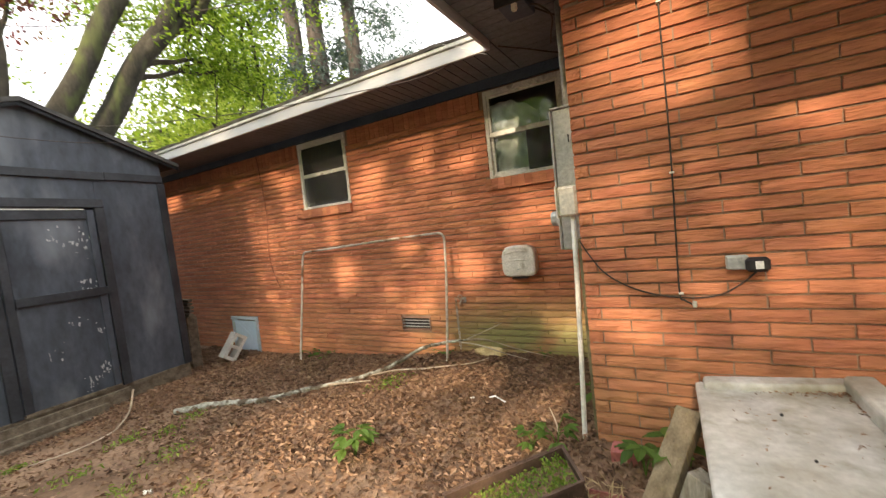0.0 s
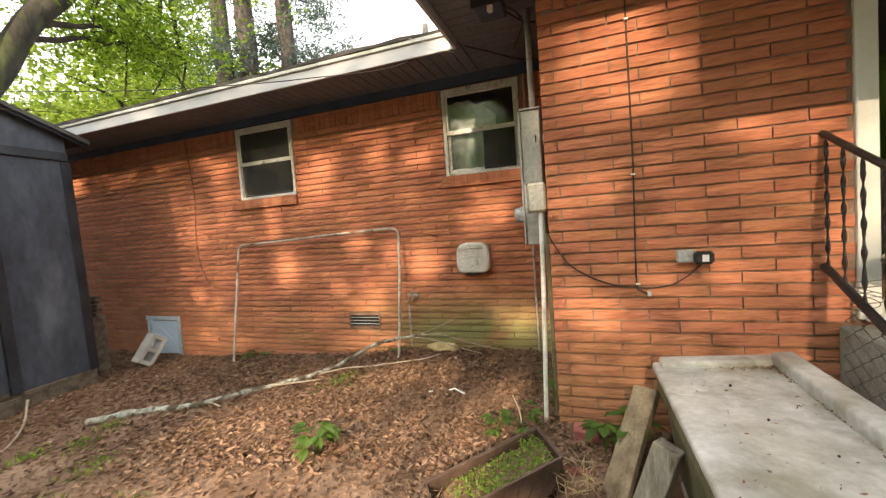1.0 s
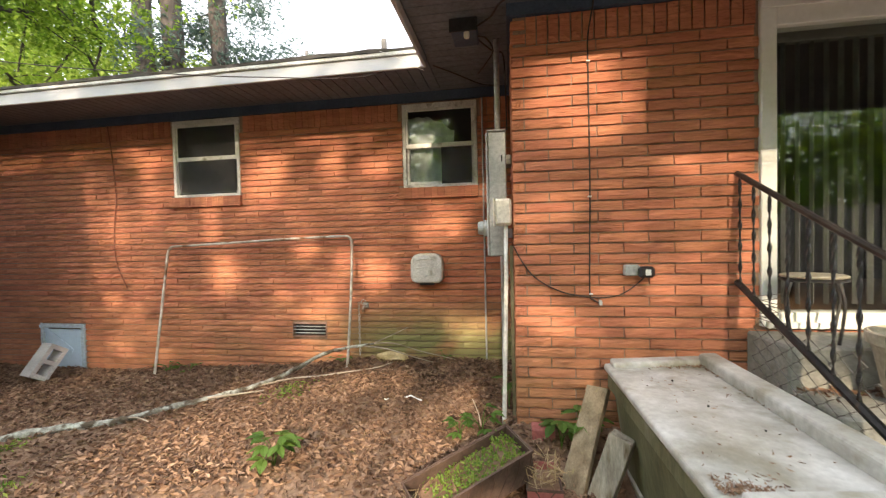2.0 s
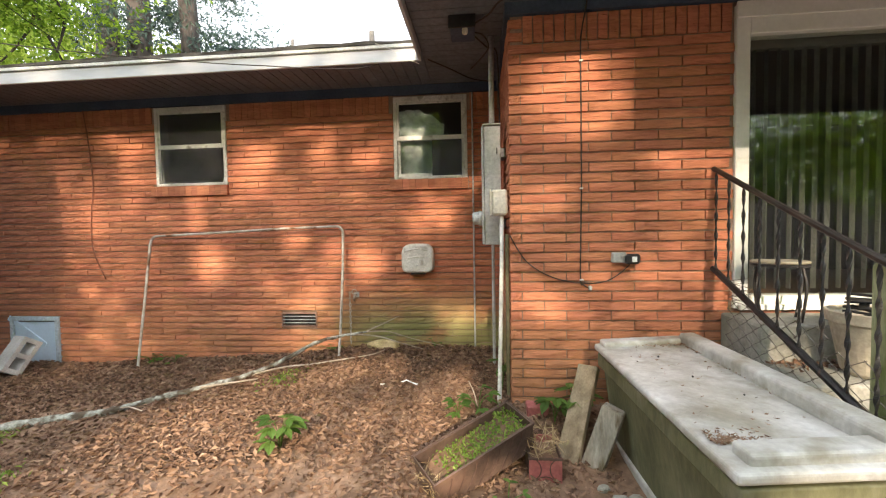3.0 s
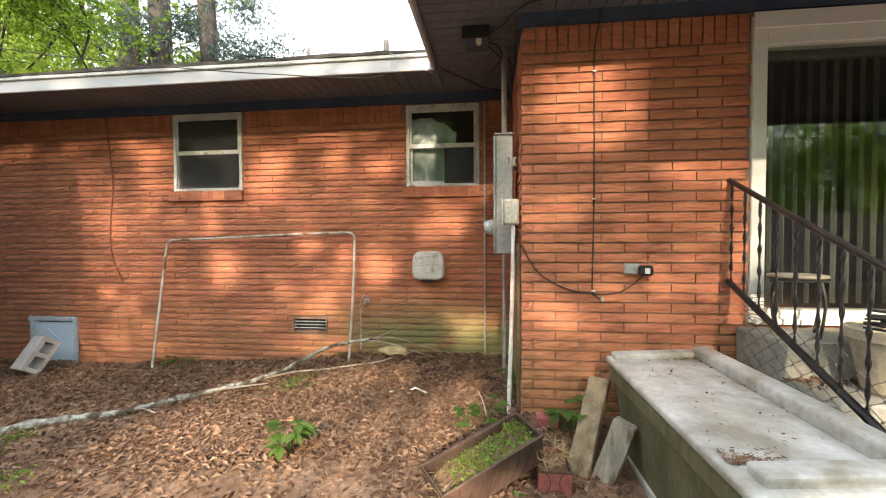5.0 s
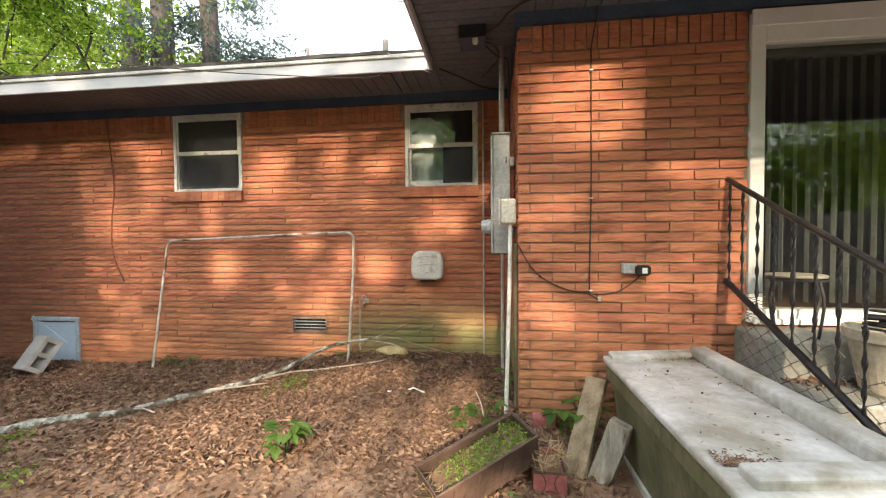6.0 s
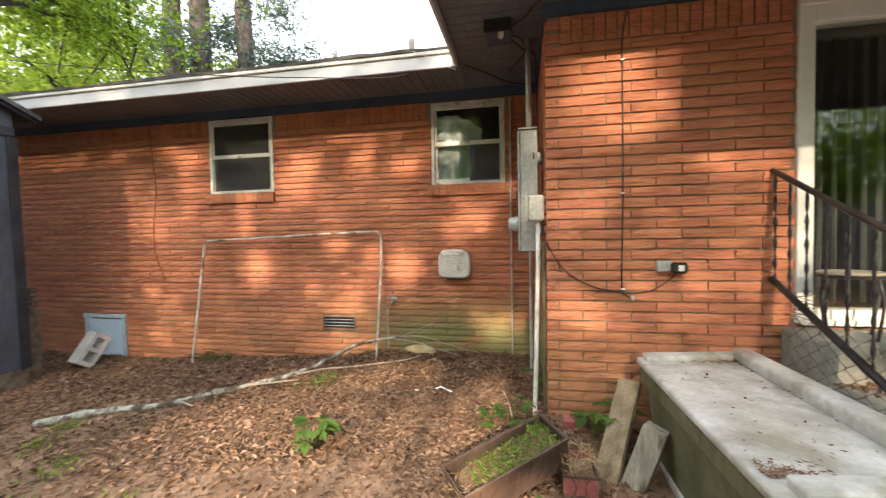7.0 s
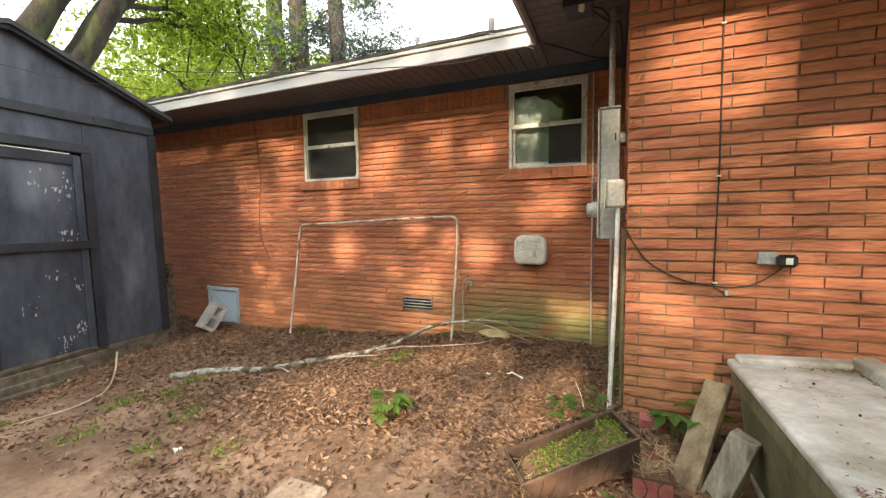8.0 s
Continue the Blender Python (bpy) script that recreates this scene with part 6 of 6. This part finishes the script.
# unseen canopy trees, added so their cut gaps lay the sun patches
for i, (x, y) in enumerate(((-6.6, -8.7), (-3.6, -9.2), (-0.4, -8.9), (2.9, -8.6), (5.8, -9.0))):
    rng = random.Random(90 + i)
    ends = [(rng.randrange(6, 20), (x + rng.uniform(-2.4, 2.4), y + rng.uniform(-1.0, 1.0), 2.6 + 5.6 * (k + 0.5) / 9), 0.035) for k in range(9)]
    grid = [(x + rng.uniform(-2.3, 2.3), y + rng.uniform(-0.8, 0.8), 2.3 + 6.6 * (k + 0.5) / 220) for k in range(220)]
    tree("unseen leafy tree added beyond the fence to dapple the walls", [(x, y, -0.1), (x + 0.1, y, 1.6), (x - 0.1, y, 3.0), (x, y, 4.3)], [0.2, 0.17, 0.12, 0.05], ends, BARK, LEAF_BACK, 85000, 0.085, 0.5, 95 + i, keep=canopy_keep, sides=8, shape=0.62, extra=grid)


for i, (x, y, h) in enumerate(((9.5, -7.0, 8), (13.5, -4.0, 9), (13.0, -9.0, 6), (8.5, -12.0, 5), (18.0, -8.0, 7), (-10.5, -8.0, 9), (-14.0, -5.0, 10), (-12.5, -11.0, 12), (-17.0, -8.0, 12), (-1.0, -14.0, 5), (4.0, -14.5, 5), (-6.0, -14.0, 5))):
    rng = random.Random(120 + i)
    ends = [(rng.randrange(6, 18), (x + rng.uniform(-2.4, 2.4), y + rng.uniform(-2.0, 2.0), h * rng.uniform(0.12, 1.0)), 0.08) for _ in range(14)]
    tree("dense leafy tree at the edge of the yard", [(x, y, -0.1), (x + 0.1, y, h * 0.3), (x - 0.1, y, h * 0.6), (x, y, h * 0.9)], [0.22, 0.18, 0.12, 0.05], ends, BARK, LEAF_BACK, 13000 if i < 3 else 9000, 0.13 if i < 3 else 0.26, 0.95, 130 + i, sides=8, shape=0.6)


# unseen fence, added for its reflection in the door glass
def board_fence():
    f = thing("board_fence", (0, -5.5, 0), "grey weathered board fence added behind the camera to show in the glass", "fence")
    rng = random.Random(7)
    x = -8.0
    shared = {}
    while x < 15.0:
        k = rng.randrange(4)
        if k not in shared:
            bm = bmesh.new()
            box(bm, -0.066, 0.066, -0.01, 0.01, 0, 1.95 + 0.03 * k, bevel=0.004)
            shared[k] = mesh_of("board", bm)
            shared[k].materials.append(PICKET)
        o = new("board", shared[k])
        o.parent = f
        o.location = (x, 0, -0.1)
        x += 0.16
    part("rail", boxes((-8.1, 15.0, -5.49, -5.45, 0.4, 0.49)), PICKET, f)
    part("rail", boxes((-8.1, 15.0, -5.49, -5.45, 1.3, 1.39)), PICKET, f)


board_fence()
# unseen hedge against the fence, added for the view mirrored in the glass
rng = np.random.default_rng(77)
q = np.stack([rng.uniform(-8, 15, 26000), rng.normal(-6.6, 0.35, 26000), 0.6 + 1.95 * rng.random(26000) ** 0.8], 1)
q[:, 2] *= 0.86 + 0.16 * np.sin(q[:, 0] * 1.7) + 0.05 * np.sin(q[:, 0] * 5.1)
tagged(leaf_cloud("hedge", q, rng.uniform(0.08, 0.17, len(q)), LEAF_BACK, None, 0.6, rng=rng), "overgrown green hedge added behind the fence to show in the glass", "hedge", kind="stuff")


# ---- bricks, last ----
BR_H, JOINT = COURSE - 0.0118, 0.0085


def brick_mesh(seed, length, height, depth=0.03):
    """A brick face with uneven drags and chipped edges; its face looks towards -y."""
    rng = random.Random(seed)
    bm = bmesh.new()
    nx, nz = 5, 2
    front = [[None] * (nz + 1) for _ in range(nx + 1)]
    for i in range(nx + 1):
        for j in range(nz + 1):
            edge = i in (0, nx) or j in (0, nz)
            x = (i / nx - 0.5) * length + (rng.uniform(-0.0015, 0.0015) if 0 < i < nx else rng.uniform(-0.001, 0.001))
            z = (j / nz - 0.5) * height + (rng.uniform(-0.001, 0.001) if edge else 0)
            y = (0.0035 if edge else 0) + rng.uniform(-0.003, 0.003)
            front[i][j] = bm.verts.new((x, y, z))
    for i in range(nx):
        for j in range(nz):
            bm.faces.new((front[i][j], front[i + 1][j], front[i + 1][j + 1], front[i][j + 1]))
    ring = [front[i][0] for i in range(nx + 1)] + [front[nx][1]] + [front[i][nz] for i in range(nx, -1, -1)] + [front[0][1]]
    back = [bm.verts.new((v.co.x, depth, v.co.z)) for v in ring]
    for k in range(len(ring)):
        q = (k + 1) % len(ring)
        bm.faces.new((ring[q], ring[k], back[k], back[q]))
    return mesh_of("brick", bm)


VARIANTS = [brick_mesh(k, MODULE - JOINT, BR_H) for k in range(8)]
SOLDIERS = [brick_mesh(20 + k, 0.174, 0.060) for k in range(4)]
for me in VARIANTS + SOLDIERS:
    me.materials.append(BRICK)


def courses(x0, x1, z_top, z_bot, holes, phase):
    """Brick places of a running bond: left, right and middle height of each."""
    out = []
    z, row = z_top - COURSE / 2, 0
    while z > z_bot:
        start = x0 + (phase if row % 2 == 0 else phase - MODULE / 2) - MODULE
        x = start
        while x < x1:
            spans = [(max(x, x0), min(x + MODULE, x1))]
            for a, b, c, d in holes:
                if c - 0.02 < z < d + 0.02:
                    nxt = []
                    for p, q in spans:
                        if q <= a or p >= b:
                            nxt.append((p, q))
                        else:
                            if p < a: nxt.append((p, a))
                            if q > b: nxt.append((b, q))
                    spans = nxt
            out += [(p, q, z) for p, q in spans if q - p > 0.03]
            x += MODULE
        z -= COURSE; row += 1
    return out


def lay(parent, rows, place, single, rng, head=0.006):
    """Bricks as parts where single() says so, the rest joined."""
    bulk_v, bulk_f = [], []
    for a, b, z in rows:
        me = VARIANTS[rng.randrange(8)]
        sx = (b - a - head) / (MODULE - JOINT)
        if sx < 0.05:
            continue
        m = place((a + b) / 2, z) @ Matrix.Translation((0, rng.uniform(-0.0015, 0.0015), 0)) @ Matrix.Rotation(rng.gauss(0, 0.002), 4, "Y") @ Matrix.Diagonal((sx, 1, 1, 1))
        if single((a + b) / 2, z):
            o = new("brick", me)
            o.parent = parent
            o.matrix_basis = m
        else:
            k = len(bulk_v)
            bulk_v += [m @ v.co for v in me.vertices]
            bulk_f += [[k + i for i in p.vertices] for p in me.polygons]
    if bulk_v:
        ob = from_arrays("brickwork", bulk_v, bulk_f, BRICK, parent)
        ob["kind"] = "stuff"


SOLDIER_B, SOLDIER_F = 2.575, 2.577          # foot of the upright course at the top of each wall
rng = random.Random(1)
SILLS = [(WIN_L[0] - 0.05, WIN_L[1] + 0.012, WIN_L[2] - 0.115, WIN_L[2]), (WIN_R[0] - 0.05, WIN_R[1] + 0.012, WIN_R[2] - 0.115, WIN_R[2])]
lay(wall_back, courses(-9.0, CORNER_X, SOLDIER_B, -0.2, [WIN_L, WIN_R, HATCH_O, VENT_O] + SILLS, 0.235), lambda x, z: Matrix.Translation((x, BACK_Y, z)),
    lambda x, z: -2.5 < x and 0.0 < z < 2.3, rng, 0.0035)
FRONT_HOLE = [(DOOR_X0, DOOR_X1, DOOR_Z0 - 0.03, DOOR_Z1)]
lay(wall_front, courses(CORNER_X, 6.0, SOLDIER_F, -0.2, FRONT_HOLE, 0.2305), lambda x, z: Matrix.Translation((x, FRONT_Y, z)), lambda x, z: x < 1.6, rng, 0.009)
lay(wall_side, courses(FRONT_Y + 0.032, BACK_Y, 2.752, -0.2, [], 0.09), lambda y, z: Matrix.Translation((CORNER_X, y, z)) @ Matrix.Rotation(-math.pi / 2, 4, "Z"), lambda y, z: False, rng)
# soldier course along the top of the back wall, dim under the eave
sv, sf = [], []
x = -9.0
while x < CORNER_X - 0.06:
    if not any(h[0] - 0.05 < x < h[1] - 0.02 for h in (WIN_L, WIN_R)):
        me = SOLDIERS[rng.randrange(4)]
        m = Matrix.Translation((x + 0.034, BACK_Y + rng.uniform(-0.002, 0.002), 2.6625)) @ Matrix.Rotation(math.pi / 2, 4, "Y") @ Matrix.Diagonal((1, 1, 1.09, 1))
        k = len(sv)
        sv += [m @ v.co for v in me.vertices]
        sf += [[k + i for i in p.vertices] for p in me.polygons]
    x += 0.0702
from_arrays("soldier_brickwork", sv, sf, BRICK, wall_back)["kind"] = "stuff"
# soldier course over the front wall, with stacked closers at the ends
x = CORNER_X + 0.097
while x < DOOR_X0 - 0.08:
    o = new("brick", SOLDIERS[rng.randrange(4)])
    o.parent = wall_front
    o.matrix_basis = Matrix.Translation((x + 0.0345, FRONT_Y + rng.uniform(-0.002, 0.002), 2.671)) @ Matrix.Rotation(math.pi / 2, 4, "Y")
    x += 0.0702
lay(wall_front, [(CORNER_X, CORNER_X + 0.097, 2.625), (CORNER_X, CORNER_X + 0.097, 2.712), (x, DOOR_X0, 2.625), (x, DOOR_X0, 2.712)], lambda q, z: Matrix.Translation((q, FRONT_Y, z)), lambda q, z: True, rng)
